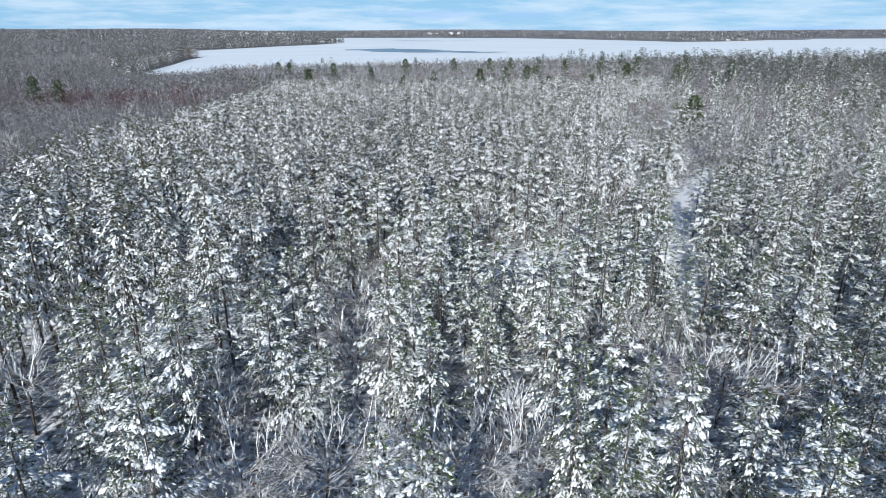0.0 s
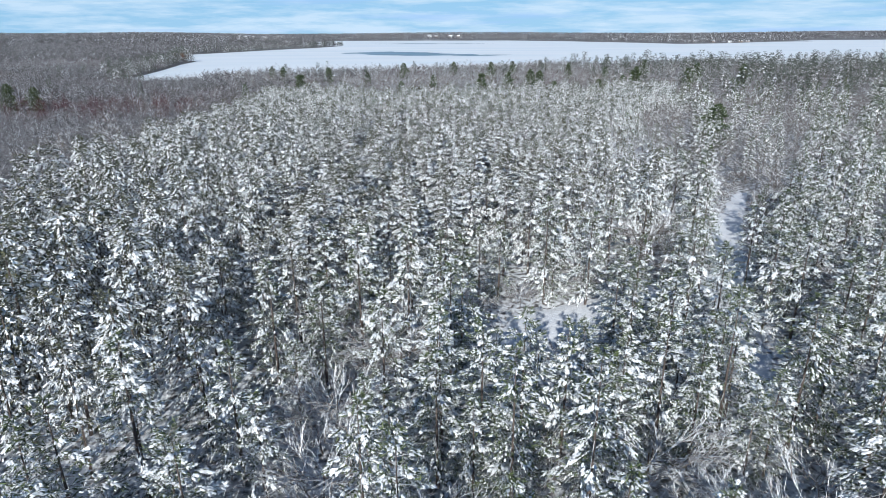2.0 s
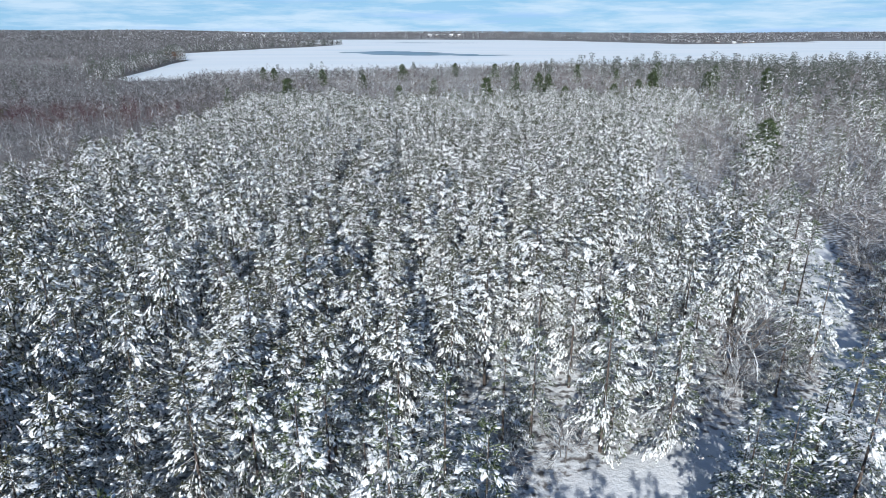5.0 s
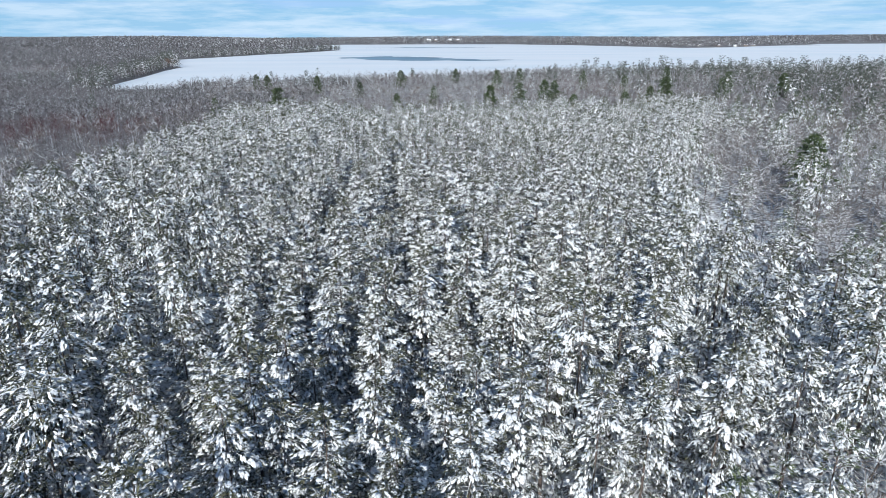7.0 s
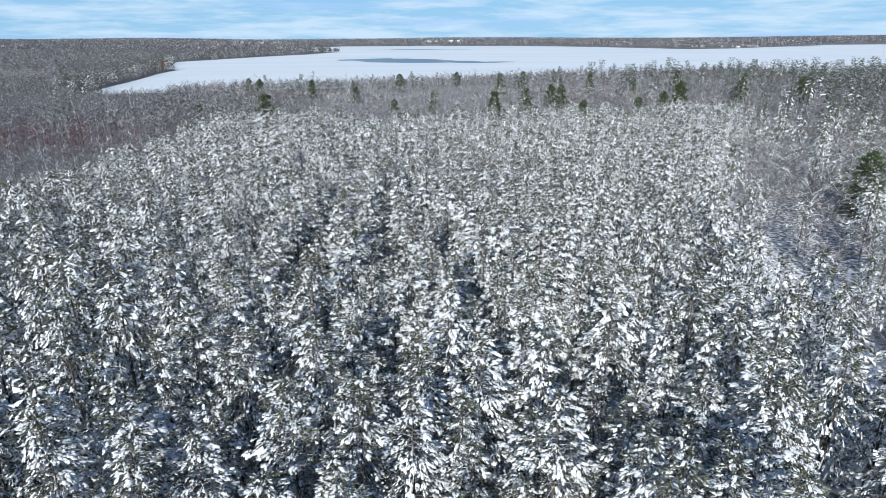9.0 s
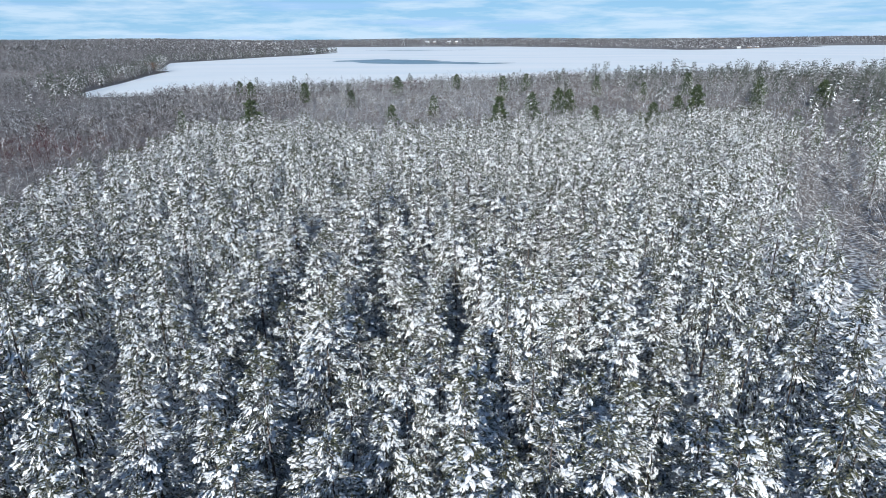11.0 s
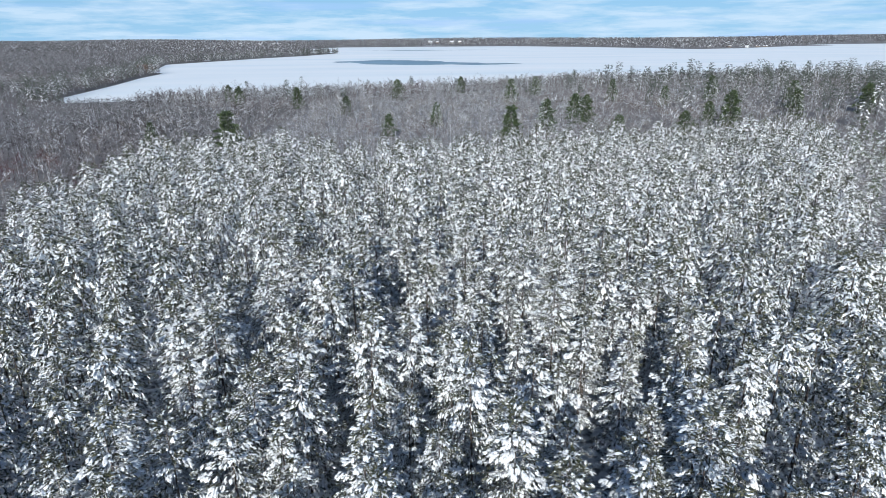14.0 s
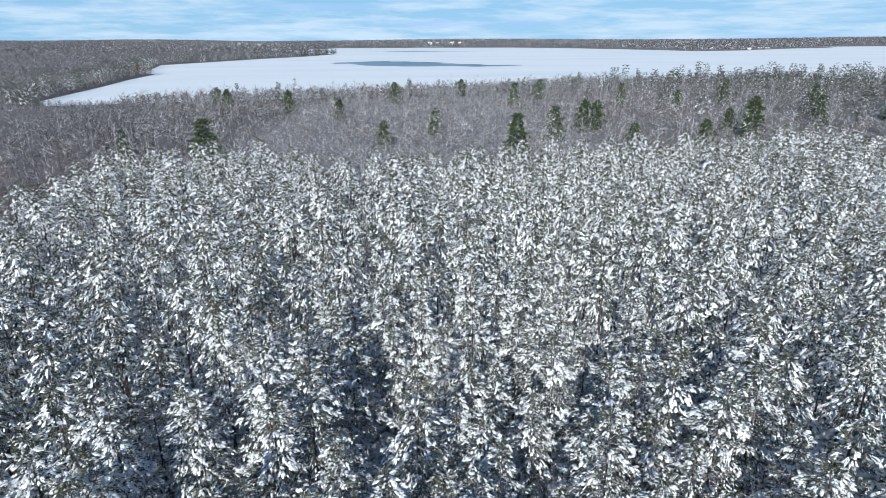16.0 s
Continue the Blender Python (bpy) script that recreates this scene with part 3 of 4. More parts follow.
# planted on a slanting grid, long since uneven
gi, gj = np.meshgrid(np.arange(-90, 90), np.arange(-90, 90))
SLANT = radians(27)
gu, gv = gi * ROW + rng.normal(0, 0.8, gi.shape), (gj + 0.5 * (gi % 2)) * STEP + rng.normal(0, 0.8, gi.shape)
spots = np.stack([gu * math.cos(SLANT) - gv * math.sin(SLANT), 150 + gu * math.sin(SLANT) + gv * math.cos(SLANT)], -1).reshape(-1, 2)
spots = spots[(spots[:, 0] > -67) & (spots[:, 0] < 106)]
keep = (spots[:, 0] < right_edge(spots[:, 1]) + rng.normal(0, 3, len(spots)) * (spots[:, 1] > 175)) & (spots[:, 1] > south_edge(spots[:, 0])) & (spots[:, 1] < far_edge(spots[:, 0]) + rng.normal(0, 3, len(spots)))
keep &= (way_distance(spots[:, 0], spots[:, 1]) > 1.2) & (rng.uniform(0, 1, len(spots)) > 0.02)
OPENING = np.array([(35, 138), (41, 135), (53, 160), (54, 172), (46, 172)], float)   # opening onto the lane
keep &= ~inside(OPENING, spots[:, 0], spots[:, 1])
spots = spots[keep]

# trees along the middle strip can be told apart; the rest grow coarser outwards
reach = np.hypot(np.abs(spots[:, 0]), 1.15 * np.maximum(spots[:, 1] - 182, 0))
order = np.argsort(reach)
near, rest = spots[order[:300]], spots[order[300:]]
dist = np.hypot(rest[:, 0], np.maximum(rest[:, 1] - 150, 0))
fine, middle, coarse = rest[dist < 32], rest[(dist >= 32) & (dist < 62)], rest[dist >= 62]

PINE_MATS = (M_BARK, M_NEEDLE, M_SNOW)


def size_at(y):
    """The stand is lower towards the lake."""
    return np.interp(y, [70, 110, 190], [1.03, 0.98, 0.87])


def vary(y):
    return float(size_at(y)) * rng.uniform(0.8, 1.16), rng.uniform(0, 6.28), rng.uniform(0.9, 1.1)


LOAD = (1.0, 0.96, 0.93, 1.0, 0.84, 0.98, 0.92, 0.76, 1.0, 0.96)
pines = [make_tree("pine_tree", grow_pine(100 + i, 13.0 + 0.3 * (i % 3), 3.0, 0.24, 108, 43, 0.235, LOAD[i], 0.95, 0.32, padded=0, droop=0.85, fan=0.36, lean=0.02 * (i % 3 - 1), shape=(0.5, 0.6, 0.7)[i % 3]),
                   "young plantation pine with snow lying thick on drooping branches", "pine tree", "pines of the plantation", stand(*near[i], *vary(near[i][1])), PINE_MATS) for i in range(10)]
for x, y in near[10:]:
    m = stand(x, y, *vary(y))
    copy_thing(pines[rng.integers(0, 10)], m).matrix_basis = m

fine_pines = [list(grow_pine(200 + i, 13.2, 3.0, 0.34, 100, 24, 0.27, 0.95, 0.85, 0.34, 0.17, sides=4, flat=True, padded=0, droop=1.1, fan=0.36)) for i in range(6)]
mid_pines = [list(grow_pine(300 + i, 13.2, 3.0, 0.36, 112, 13.5, 0.32, 0.95, 0.85, 0.4, 0.2, sides=4, flat=True, padded=0, droop=1.15)) for i in range(6)]
low_pines = [list(grow_pine(400 + i, 13.2, 3.0, 0.4, 92, 10.5, 0.39, 0.93, 0.8, 0.46, 0.22, sides=3, flat=True, padded=0, droop=1.2)) for i in range(6)]
stuff("plantation_pines", [scatter(fine_pines, fine, rng, (0.8, 1.16), size_at=size_at), scatter(mid_pines, middle, rng, (0.8, 1.16), size_at=size_at), scatter(low_pines, coarse, rng, (0.86, 1.1), size_at=size_at)],
      PINE_MATS, "closed rows of snow-laden plantation pines", "pine trees")

# ---- woods round the plantation and beyond the lake ----
def jittered(x0, x1, y0, y1, step, rng):
    xs, ys = np.meshgrid(np.arange(x0, x1, step), np.arange(y0, y1, step))
    return np.stack([xs.ravel(), ys.ravel()], -1) + rng.uniform(-0.5, 0.5, (xs.size, 2)) * step


def on_land(p, margin=3.0):
    wet = inside(SHORE_A, p[:, 0], p[:, 1])
    return p[~wet & (edge_distance(SHORE_A, p[:, 0], p[:, 1]) > margin)]


def outside_pines(p):
    x, y = p[:, 0], p[:, 1]
    return p[~((x > -67) & (x < right_edge(y) + 1.5) & (y > south_edge(x) - 2) & (y < far_edge(x) + 1))]


def seen(p, slack=40):
    """Places within the wedge that the walk looks over."""
    return p[np.abs(p[:, 0]) < 0.80 * (p[:, 1] + 10) + slack]


def chance(p, odds):
    return p[rng.uniform(0, 1, len(p)) < odds]


rng = np.random.default_rng(21)

# the mixed wood beside the trail: big irregular pines, told apart one by one
MIXED_MATS = (M_BARK, M_GREEN, M_SNOW)
# (x, y, tallness in metres) of pines that stand out
# several south of the clearing and along the trail are added to shade them
MARKED = [(36, 77, 12), (40, 89, 12.5), (50, 98, 13), (33, 51, 11.5), (30, 58, 11.5), (28, 38, 11.5), (14, 36, 11), (20, 76, 11), (27, 80, 11), (17.5, 61, 9.5),
          (56, 86, 12.5), (58, 110, 13.5), (41, 117, 13), (53, 147, 12.5), (13.5, 85.5, 13.5), (18.5, 85, 12), (-7, 72, 14.8), (-2.5, 72.5, 14.3), (1.5, 65, 13.5), (9.5, 56.5, 12.5), (0.5, 57, 13.2), (3.5, 55.5, 13), (6.6, 57.5, 12.8), (17, 57, 12.5), (11.5, 59.5, 11), (5, 61, 9.5), (8.5, 61.5, 9), (12.5, 62, 9), (16, 64, 8.5), (31.5, 83.5, 12), (37.3, 97, 12), (40.8, 81, 11), (46.5, 94.5, 12), (13.5, 55.5, 12),
          (22, 80, 9), (24, 70, 10.5), (10, 73.5, 3.8), (12, 68.5, 4.8), (34, 76, 2.6), (-19.9, 33, 11), (-27, 40, 9), (9, 41, 12.5), (5, 51, 13.6), (-4, 45, 14)]
LEAFLESS = [(22.4, 42, 8.5), (15, 52, 7.5), (-33, 43, 8.5), (-8, 35, 7.5), (1, 34, 7.5), (-3, 68, 8), (31, 103, 6.5), (43, 144, 7), (29, 97, 9), (36.5, 108, 6), (-13, 33, 7), (19, 46, 7), (5.5, 36.5, 6.5)]
near_mix = jittered(-44, 64, 22, 132, 4.4, rng)
near_mix = outside_pines(near_mix[way_distance(near_mix[:, 0], near_mix[:, 1]) > 0.8])
near_mix = near_mix[(near_mix[:, 1] < 95) | (near_mix[:, 0] > 30)]
for x, y, h in MARKED:
    near_mix = near_mix[np.hypot(near_mix[:, 0] - x, near_mix[:, 1] - y) > 2.4]
for x, y, h in LEAFLESS:
    near_mix = near_mix[(np.hypot(near_mix[:, 0] - x, near_mix[:, 1] - y) > 3.6) & ~((np.abs(near_mix[:, 0] - x * 0.9) < 2.2) & (near_mix[:, 1] < y) & (near_mix[:, 1] > y - 7))]
near_mix = near_mix[~((near_mix[:, 0] > 4) & (near_mix[:, 0] < 17) & (near_mix[:, 1] > 60) & (near_mix[:, 1] < 75))]
is_pine = rng.uniform(0, 1, len(near_mix)) < 0.8
WHITE = (0.97, 0.88, 0.8, 0.98, 0.5, 0.93, 0.84, 0.97)
places = [(x, y, h / 14) for x, y, h in MARKED] + [(x, y, rng.uniform(0.6, 1.02)) for x, y in near_mix[is_pine]]
big_pines = []
for k, (x, y, s) in enumerate(places):
    m = stand(x, y, s ** 0.8, rng.uniform(0, 6.28), s ** 0.2)
    if k < 8:
        big_pines.append(make_tree("white_pine", grow_pine(640 + k, 14, 3.6, 0.1, 84, 50, 0.25, WHITE[k], 1.0, 0.34, shape=(0.6, 0.75)[k % 2], droop=0.7, padded=0.1, gaps=0.12, fan=0.32),
                                   "tall bushy pine with heavy snow and green needles showing", "pine tree", "pines beside the trail", m, MIXED_MATS))
    else:
        copy_thing(big_pines[rng.integers(0, 8)], m).matrix_basis = m

bare_kinds = []
places = [(x, y, h / 8) for x, y, h in LEAFLESS] + [(x, y, rng.uniform(0.55, 0.95)) for x, y in near_mix[~is_pine]]
for k, (x, y, s) in enumerate(places):
    m = stand(x, y, s, rng.uniform(0, 6.28), rng.uniform(0.9, 1.05))
    if k < 6:
        root = new("bare_tree")
        stem, limbs = grow_bare(660 + k, 8.5, 4.6, 17, 8, 5, 0.12, 0.028, fan=1.1)
        mesh_object("trunk", *stem, [M_BARK], None, True, root)
        tagged(mesh_object("crown", *limbs, [M_LIMB], None, False, root), kind="stuff")
        root.matrix_basis = m
        bare_kinds.append(tagged(root, "leafless tree with snow along every branch", "bare tree", "leafless trees beside the trail"))
    else:
        copy_thing(bare_kinds[rng.integers(0, 6)], m).matrix_basis = m

# snow-laden bushes along the trail and between the first pines
bush_kinds = [[join(grow_bare(740 + i, 3.2, 2.0, 12, 4, 3, 0.05, 0.028, fan=0.7))] for i in range(5)]
bushes = jittered(-40, 74, 30, 148, 3.1, rng)
bushes = outside_pines(bushes[way_distance(bushes[:, 0], bushes[:, 1]) > 0.4])
bushes = chance(bushes, np.where((bushes[:, 0] > 5) & (bushes[:, 1] > 80), 0.75, 0.3))
stuff("snowy_bushes", [scatter(bush_kinds, bushes, rng, (0.5, 1.15))], [M_RIME], "leafless bushes bent under fresh snow", "bushes")

# further mixed wood to the east
east = seen(outside_pines(jittered(50, 330, 60, 288, 5.0, rng)))
east = east[~inside(OPENING, east[:, 0], east[:, 1])]
east = east[((east[:, 1] > 132) | (east[:, 0] > 64)) & (way_distance(east[:, 0], east[:, 1]) > 1.0)]
odds = rng.uniform(0, 1, len(east))
mid_mix = [list(grow_pine(680 + i, 14, 3.0, 0.2, 60, 6, 0.6, 0.85, 1.0, 0.8, 0.2, sides=3, flat=True, padded=0.1, droop=0.8)) for i in range(5)]
near_mid = [list(grow_pine(690 + i, 14, 3.0, 0.2, 100, 11, 0.4, 0.88, 1.0, 0.5, 0.18, sides=4, flat=True, padded=0.2, droop=0.8)) for i in range(5)]
close = east[:, 0] < 105
stuff("mixed_conifers", [scatter(mid_mix, east[(odds < 0.26) & ~close], rng, (0.55, 1.0)), scatter(near_mid, east[(odds < 0.3) & close], rng, (0.55, 1.0))], MIXED_MATS, "mixed pines, green showing through the snow", "pine trees")
rime = [[grow_haze(700 + i, 8.5, 3.4, 130, 0.05, low=0.15)] for i in range(6)]
odds = np.where(close, odds + 0.06, odds + 0.1)
stuff("snowy_brushwood", [scatter(rime, east[odds >= 0.36], rng, (0.6, 1.1))], [M_RIME], "leafless wood with rime and snow on every twig", "woods")

# leafless belt west and north of the plantation
belt = seen(outside_pines(on_land(jittered(-420, 470, 60, 730, 4.7, rng))))
belt = belt[~((belt[:, 0] > 0) & (belt[:, 1] < 288)) & ~((belt[:, 0] > -45) & (belt[:, 1] < 95))]
belt = belt[~((belt[:, 0] > 150) & (belt[:, 1] > 330) & (rng.uniform(0, 1, len(belt)) < 0.5))]
closeness = np.hypot(belt[:, 0], np.maximum(belt[:, 1] - 150, 0))
haze_near = [[grow_haze(500 + i, 7.0 + 1.5 * (i % 3), 2.6, 84, 0.036, 0.07, 0.1)] for i in range(6)]
haze_far = [[grow_haze(520 + i, 7.0 + 1.5 * (i % 3), 3.2, 36, 0.075, 0.07, 0.1)] for i in range(6)]
west = (belt[:, 0] < -66) & (belt[:, 1] < 440) | (belt[:, 0] < -150) & (belt[:, 1] < 640)
tall_side = (belt[:, 0] > 150) | (belt[:, 0] < -200)
near_by = closeness < 190
low, high = (0.45, 0.95), (0.6, 1.1)
inlet = (belt[:, 0] < -168) & (belt[:, 0] > -245) & (belt[:, 1] > 390) & (belt[:, 1] < 545)
scrub, belt = belt[inlet], belt[~inlet]
west, tall_side, near_by = west[~inlet], tall_side[~inlet], near_by[~inlet]
fringe = ~near_by & ~west & ~tall_side & (edge_distance(SHORE_A, belt[:, 0], belt[:, 1]) < 55)
bank = on_land(jittered(-230, 330, 440, 720, 3.8, rng), 2.0)
bank = bank[edge_distance(SHORE_A, bank[:, 0], bank[:, 1]) < 36]
stuff("leafless_woods", [scatter(haze_near, belt[near_by & ~west], rng, low), scatter(haze_far, belt[~near_by & ~west & ~tall_side & ~fringe], rng, low), scatter(haze_near, belt[fringe], rng, (0.75, 1.2)), scatter(haze_far, belt[~near_by & ~west & tall_side], rng, high)],
      [M_TWIG], "grey-brown leafless woods dusted with snow before the lake", "woods")
bank_kinds = [[grow_haze(530 + i, 7.0 + 1.6 * (i % 3), 2.4, 70, 0.13, 0.12, 0.05)] for i in range(6)]
inner = bank[:, 0] < -172
stuff("shore_trees", [scatter(bank_kinds, bank[~inner], rng, (0.5, 1.1)), scatter(bank_kinds, bank[inner], rng, (0.25, 0.5)), scatter(haze_far, scrub, rng, (0.3, 0.6))], [M_DUSK], "dense dark leafless trees along the lake shore", "woods")
red = west & (np.hypot((belt[:, 0] + 134) / 46, (belt[:, 1] - 268) / 26) < 1 + 0.25 * np.sin(belt[:, 0] * 0.3))
stuff("red_shrubs", [scatter(haze_near, belt[red], rng, (0.65, 1.0))], [M_RED], "patch of dark red leafless shrubs", "shrubs")
west &= ~red
stuff("brown_thicket", [scatter(haze_near, belt[near_by & west], rng, (0.55, 1.1)), scatter(haze_far, belt[~near_by & west], rng, (0.55, 1.15))],
      [M_DUSK], "dark red-brown leafless thicket beside the plantation", "woods")

edge_trees = outside_pines(jittered(-120, 160, 215, 470, 15, rng))
edge_trees = edge_trees[~((edge_trees[:, 0] > 40) & (edge_trees[:, 1] < 285))]
edge_trees = on_land(edge_trees[edge_trees[:, 1] < 470])
edge_trees = np.concatenate([edge_trees, jittered(-108, -67, 120, 215, 8.5, rng)])
open_crowns = [[join(grow_bare(720 + i, 7.5, 3.2, 8, 3, 2, 0.1, 0.035))] for i in range(5)]
stuff("rimed_trees", [scatter(open_crowns, edge_trees, rng, (0.6, 1.15))], [M_LIMB], "open leafless crowns with rime on the branches", "woods")

outer = np.concatenate([seen(on_land(jittered(-1500, 1500, 300, 1500, 11, rng)), 60), seen(on_land(jittered(-2600, 2600, 1500, 2600, 22, rng)), 60)])
outer = outer[(np.abs(outer[:, 0] - 20) > 430) | (outer[:, 1] > 720)]
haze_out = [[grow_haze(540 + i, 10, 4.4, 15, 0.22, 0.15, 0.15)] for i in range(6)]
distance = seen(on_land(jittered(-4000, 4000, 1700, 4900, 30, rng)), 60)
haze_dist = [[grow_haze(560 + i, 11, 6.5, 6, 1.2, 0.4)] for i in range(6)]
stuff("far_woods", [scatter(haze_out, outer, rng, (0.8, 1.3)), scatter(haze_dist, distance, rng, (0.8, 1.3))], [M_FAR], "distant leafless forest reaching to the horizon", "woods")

# conifers among the leafless trees
dark = [list(grow_pine(600 + i, 13, 2.4, 0.2, 36, 4, 0.7, 0.5, 1.8, 1.2, 0.2, sides=3, flat=True, padded=0)) for i in range(4)]
firs = [list(grow_pine(610 + i, 13, 3.4, 0.14, 40, 5, 0.6, 0.28, 2.0, 1.0, 0.2, sides=3, flat=True, padded=0.1, shape=0.4, gaps=0.25)) for i in range(4)]
snowy = [list(grow_pine(620 + i, 12, 2.5, 0.25, 36, 4, 0.8, 0.9, 1.2, 1.0, 0.2, sides=3, flat=True, padded=0)) for i in range(4)]
fx = seen(outside_pines(on_land(jittered(-420, 470, 200, 730, 13, rng))))
fx = chance(fx, np.clip(0.06 + (fx[:, 0] - 60) / 240, 0.06, 0.75))
fx = fx[(np.abs(fx[:, 0]) + fx[:, 1] > 250) & ~((np.abs(fx[:, 0]) < 140) & (fx[:, 1] < 400))]
half = rng.uniform(0, 1, len(fx)) < 0.75
shore_l = on_land(jittered(-460, -215, 480, 1850, 7, rng), 2.0)
shore_l = shore_l[edge_distance(SHORE_A, shore_l[:, 0], shore_l[:, 1]) < 22]
near_shore = on_land(jittered(-235, 330, 440, 720, 9, rng), 4.0)
near_shore = near_shore[near_shore[:, 0] > -150]
near_shore = chance(near_shore[edge_distance(SHORE_A, near_shore[:, 0], near_shore[:, 1]) < 30], 0.3)
stuff("scattered_conifers", [scatter(dark, near_shore, rng, (0.45, 0.9)), scatter(dark, fx[half & (fx[:, 0] < 120)], rng, (0.55, 0.95)), scatter(firs, fx[half & (fx[:, 0] >= 120)], rng, (0.6, 1.25)), scatter(snowy, fx[~half], rng, (0.6, 1.15)),
                             scatter(snowy, shore_l[::3], rng, (0.8, 1.2)), scatter(firs, shore_l[1::3], rng, (0.7, 1.25))], (M_BARK, M_FIR, M_SNOW), "scattered dark conifers with patchy snow", "conifers")


# single conifers that stand out in the leafless belt: (x, y, tallness, how white)
LONE = [(25, 320, 13, 0.1), (-59.5, 308, 13.5, 0.12), (41, 348, 12, 0.85), (57, 372, 12, 0.25), (63, 378, 11, 0.3), (62, 330, 8.5, 0.2), (86, 335, 9, 0.25), (111, 355, 14, 0.45),
        (108, 366, 9, 0.3), (44, 469, 13, 0.8), (-15, 345, 8, 0.2), (2, 370, 9.5, 0.85), (100, 470, 12, 0.5), (118, 440, 10, 0.75), (155, 470, 13, 0.6), (150, 380, 12, 0.7),
        (172, 420, 13, 0.65), (190, 395, 13, 0.4), (81, 190, 12.5, 0.35), (-183, 291, 11.5, 0.3), (-171, 290, 10, 0.3), (-92, 330, 8, 0.5), (-40, 420, 9, 0.4), (-70, 455, 11, 0.3),
        (-105, 470, 11, 0.35), (-20, 500, 12, 0.4), (66, 520, 12, 0.5), (20, 545, 11, 0.3), (-120, 500, 10, 0.2)]
lone_kinds = {}
for x, y, h, white in LONE:
    key = round(white * 3)
    m = stand(x, y, h / 11.5, rng.uniform(0, 6.28))
    if key not in lone_kinds:
        label = ("dark green conifer almost free of snow", "green conifer lightly dusted with snow", "conifer half covered with snow", "conifer heavily covered with snow")[key]
        lone_kinds[key] = make_tree("conifer", grow_pine(900 + key, 11, 3.8, 0.05, 120, 12, 0.45, white * 1.15, 3.2, 0.75, 0.18, shape=0.5, top_snow=0.8, flat=True, padded=0.25 * white, droop=0.4), label, "conifer", "conifers in the leafless belt", m, (M_BARK, M_EVER, M_SNOW))
    else:
        copy_thing(lone_kinds[key], m).matrix_basis = m

# the same woods go on behind and beside the start
round_about = jittered(-150, 170, -80, 62, 10, rng)
round_about = round_about[(round_about[:, 1] < 21) | (round_about[:, 0] < -67) | (round_about[:, 0] > 66) | ((round_about[:, 0] < -45) & (round_about[:, 1] < 47))]
round_about = outside_pines(round_about[~((round_about[:, 0] > 62) & (round_about[:, 1] > 58))])
is_fir = rng.uniform(0, 1, len(round_about)) < 0.6
stuff("woods_behind", [scatter(mid_mix, round_about[is_fir], rng, (0.55, 0.95))], MIXED_MATS, "snowy pine wood closing the view behind the start", "pine trees")
stuff("brush_behind", [scatter(haze_near, round_about[~is_fir], rng, (0.6, 1.0))], [M_TWIG], "leafless brush between the pines behind the start", "woods")
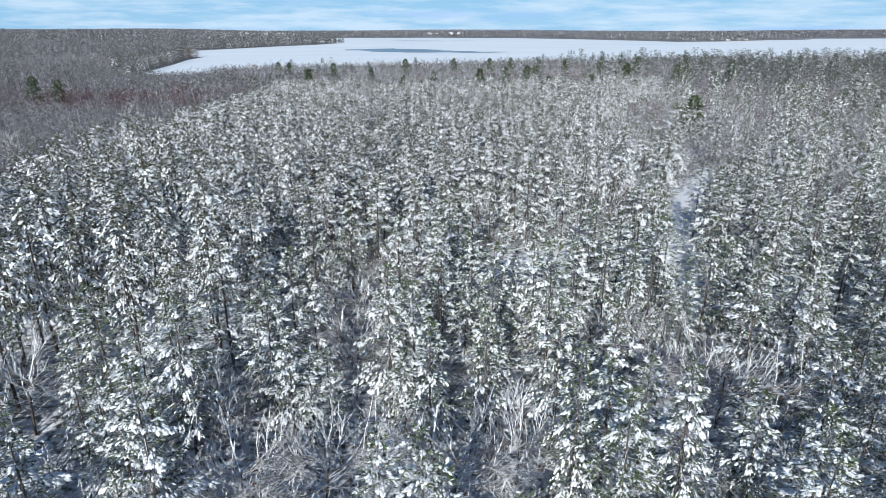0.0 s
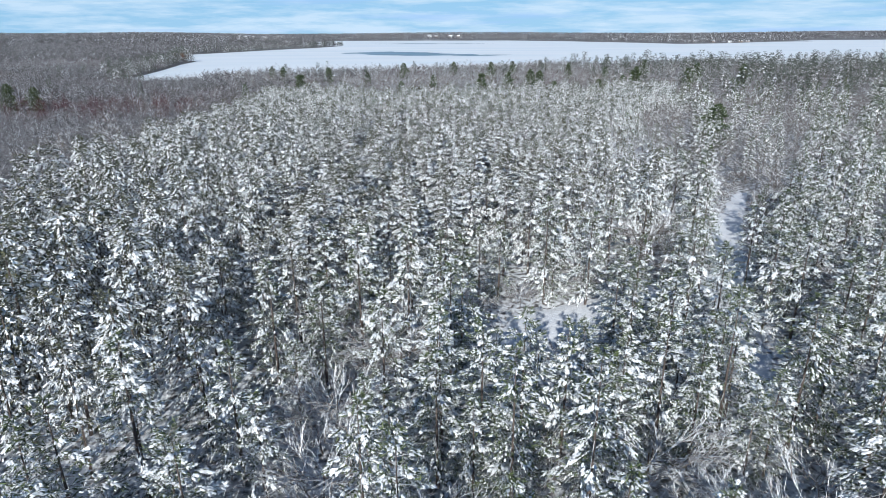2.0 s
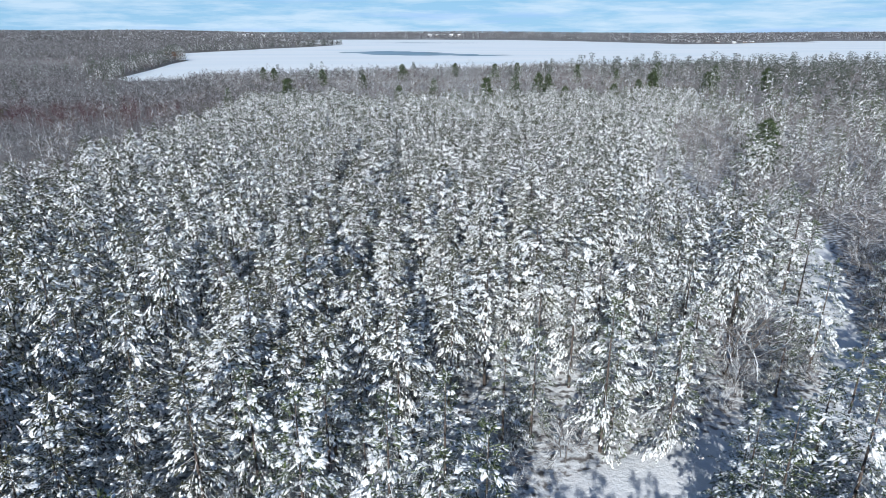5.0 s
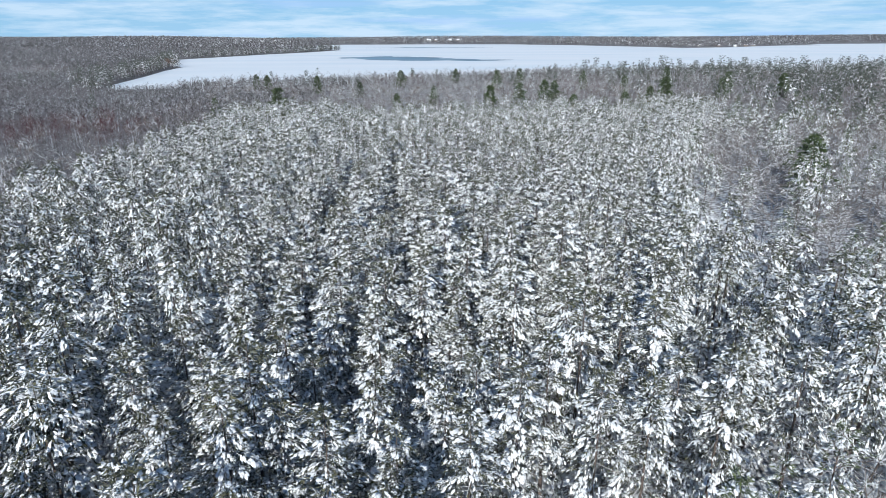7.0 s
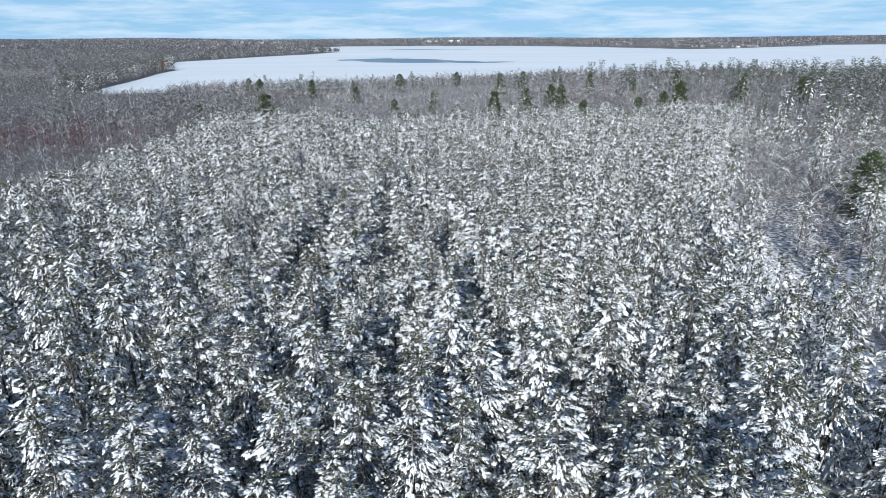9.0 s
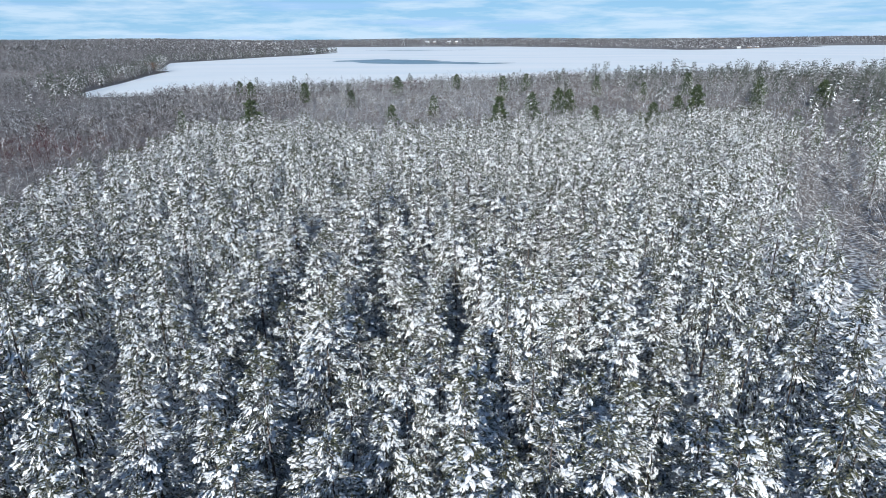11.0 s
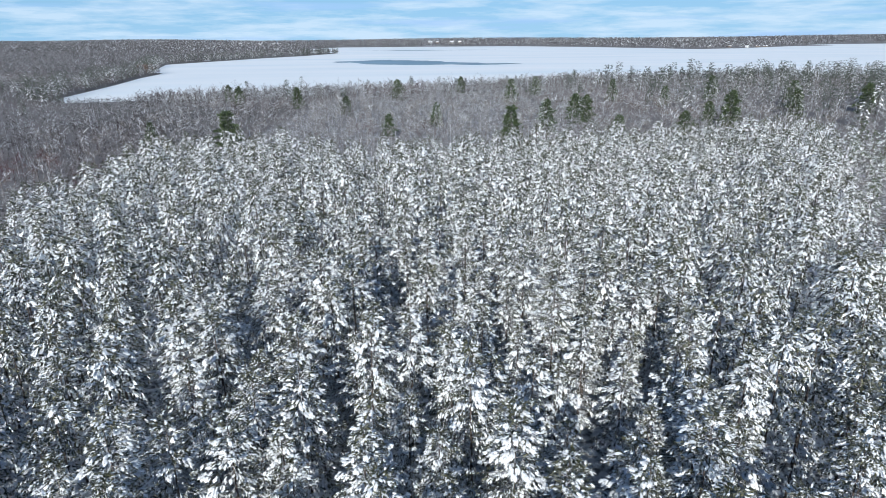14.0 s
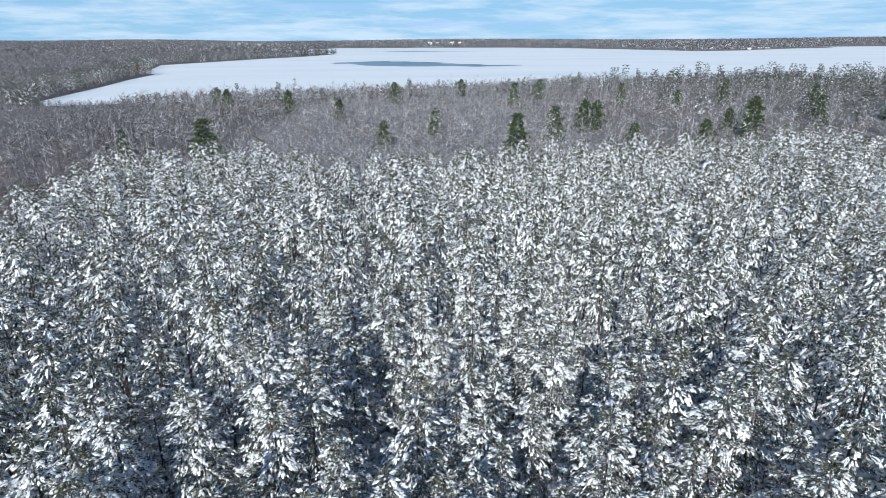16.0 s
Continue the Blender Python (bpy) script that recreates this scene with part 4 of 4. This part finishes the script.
# ---- far shore: houses, fields and a rust-leaved copse ----
def far_house(x, y, w, d, h, turn, wall_mat, roof_mat, label):
    """A small house with a snow-covered gable roof."""
    root = new("house")
    bm = bmesh.new()
    bmesh.ops.create_cube(bm, size=1.0, matrix=Matrix.Translation((0, 0, h / 2)) @ Matrix.Diagonal((w, d, h, 1)))
    me = bpy.data.meshes.new("wall")
    bm.to_mesh(me)
    bm.free()
    me.materials.append(wall_mat)
    new("wall", me).parent = root
    e, r = 0.5, h + 0.42 * d
    v = [(-w / 2 - e, -d / 2 - e, h - 0.1), (w / 2 + e, -d / 2 - e, h - 0.1), (w / 2 + e, d / 2 + e, h - 0.1), (-w / 2 - e, d / 2 + e, h - 0.1), (-w / 2 - e, 0, r), (w / 2 + e, 0, r)]
    me = bpy.data.meshes.new("roof")
    me.from_pydata(v, [], [(0, 1, 5, 4), (2, 3, 4, 5), (0, 4, 3), (1, 2, 5), (0, 3, 2, 1)])
    me.materials.append(roof_mat)
    new("roof", me).parent = root
    for k in (-0.28, 0.28):
        me = bpy.data.meshes.new("window")
        me.from_pydata([(k * w + sx * w * 0.09, -d / 2 - 0.06 + dy, h * 0.5 + sz * h * 0.2) for dy in (0, 0.05) for sx, sz in ((-1, -1), (1, -1), (1, 1), (-1, 1))], [],
                       [(0, 1, 2, 3), (7, 6, 5, 4), (0, 4, 5, 1), (1, 5, 6, 2), (2, 6, 7, 3), (3, 7, 4, 0)])
        me.materials.append(M_PANE)
        new("window", me).parent = root
    root.matrix_basis = Matrix.Translation((x, y, float(height(x, y)) - 0.3)) @ Matrix.Rotation(turn, 4, "Z")
    return tagged(root, label, "house", "houses on the far shore")


M_PANE = make_paint("dark_pane", (0.04, 0.05, 0.06))
M_WALL = make_paint("pale_siding", (0.75, 0.74, 0.7))
M_WALL_B = make_paint("brown_siding", (0.3, 0.22, 0.16))
M_ROOF = make_paint("snowy_roof", (0.86, 0.87, 0.89))
rng = np.random.default_rng(41)
for k in range(20):
    group = k % 3
    x, y = ((-830, 3300), (60, 3500), (960, 2020))[group]
    x, y = x + rng.normal(0, (90, 50, 60)[group]), y + abs(rng.normal(0, 40))
    while inside(SHORE_A, np.array([x]), np.array([y]))[0] or edge_distance(SHORE_A, np.array([x]), np.array([y]))[0] < 12:
        y += 25
    big = (1.1, 1.4, 0.7)[group]
    pale = rng.uniform() < 0.65
    far_house(x, y, big * rng.uniform(10, 16), big * rng.uniform(8, 10), big * rng.uniform(4, 6), rng.normal(0, 0.3), M_WALL if pale else M_WALL_B, M_ROOF,
              "pale lakeside house with a snow-covered roof" if pale else "brown lakeside house with a snow-covered roof")

rust = [[grow_haze(800 + i, 9, 4.0, 60, 0.28, 0.12, 0.15)] for i in range(2)]
for k, (x, y) in enumerate([(-318, 838), (-324, 852), (-330, 846), (-312, 832)]):
    root = new("rust_tree")
    v, f = rust[k % 2][0]
    mesh_object("crown", v, f, [M_RUST], None, False, root)
    root.matrix_basis = stand(x, y, 1.1 + 0.1 * k, k)
    tagged(root, "shore tree still holding rust-brown leaves", "tree", "rust-leaved trees on the shore")
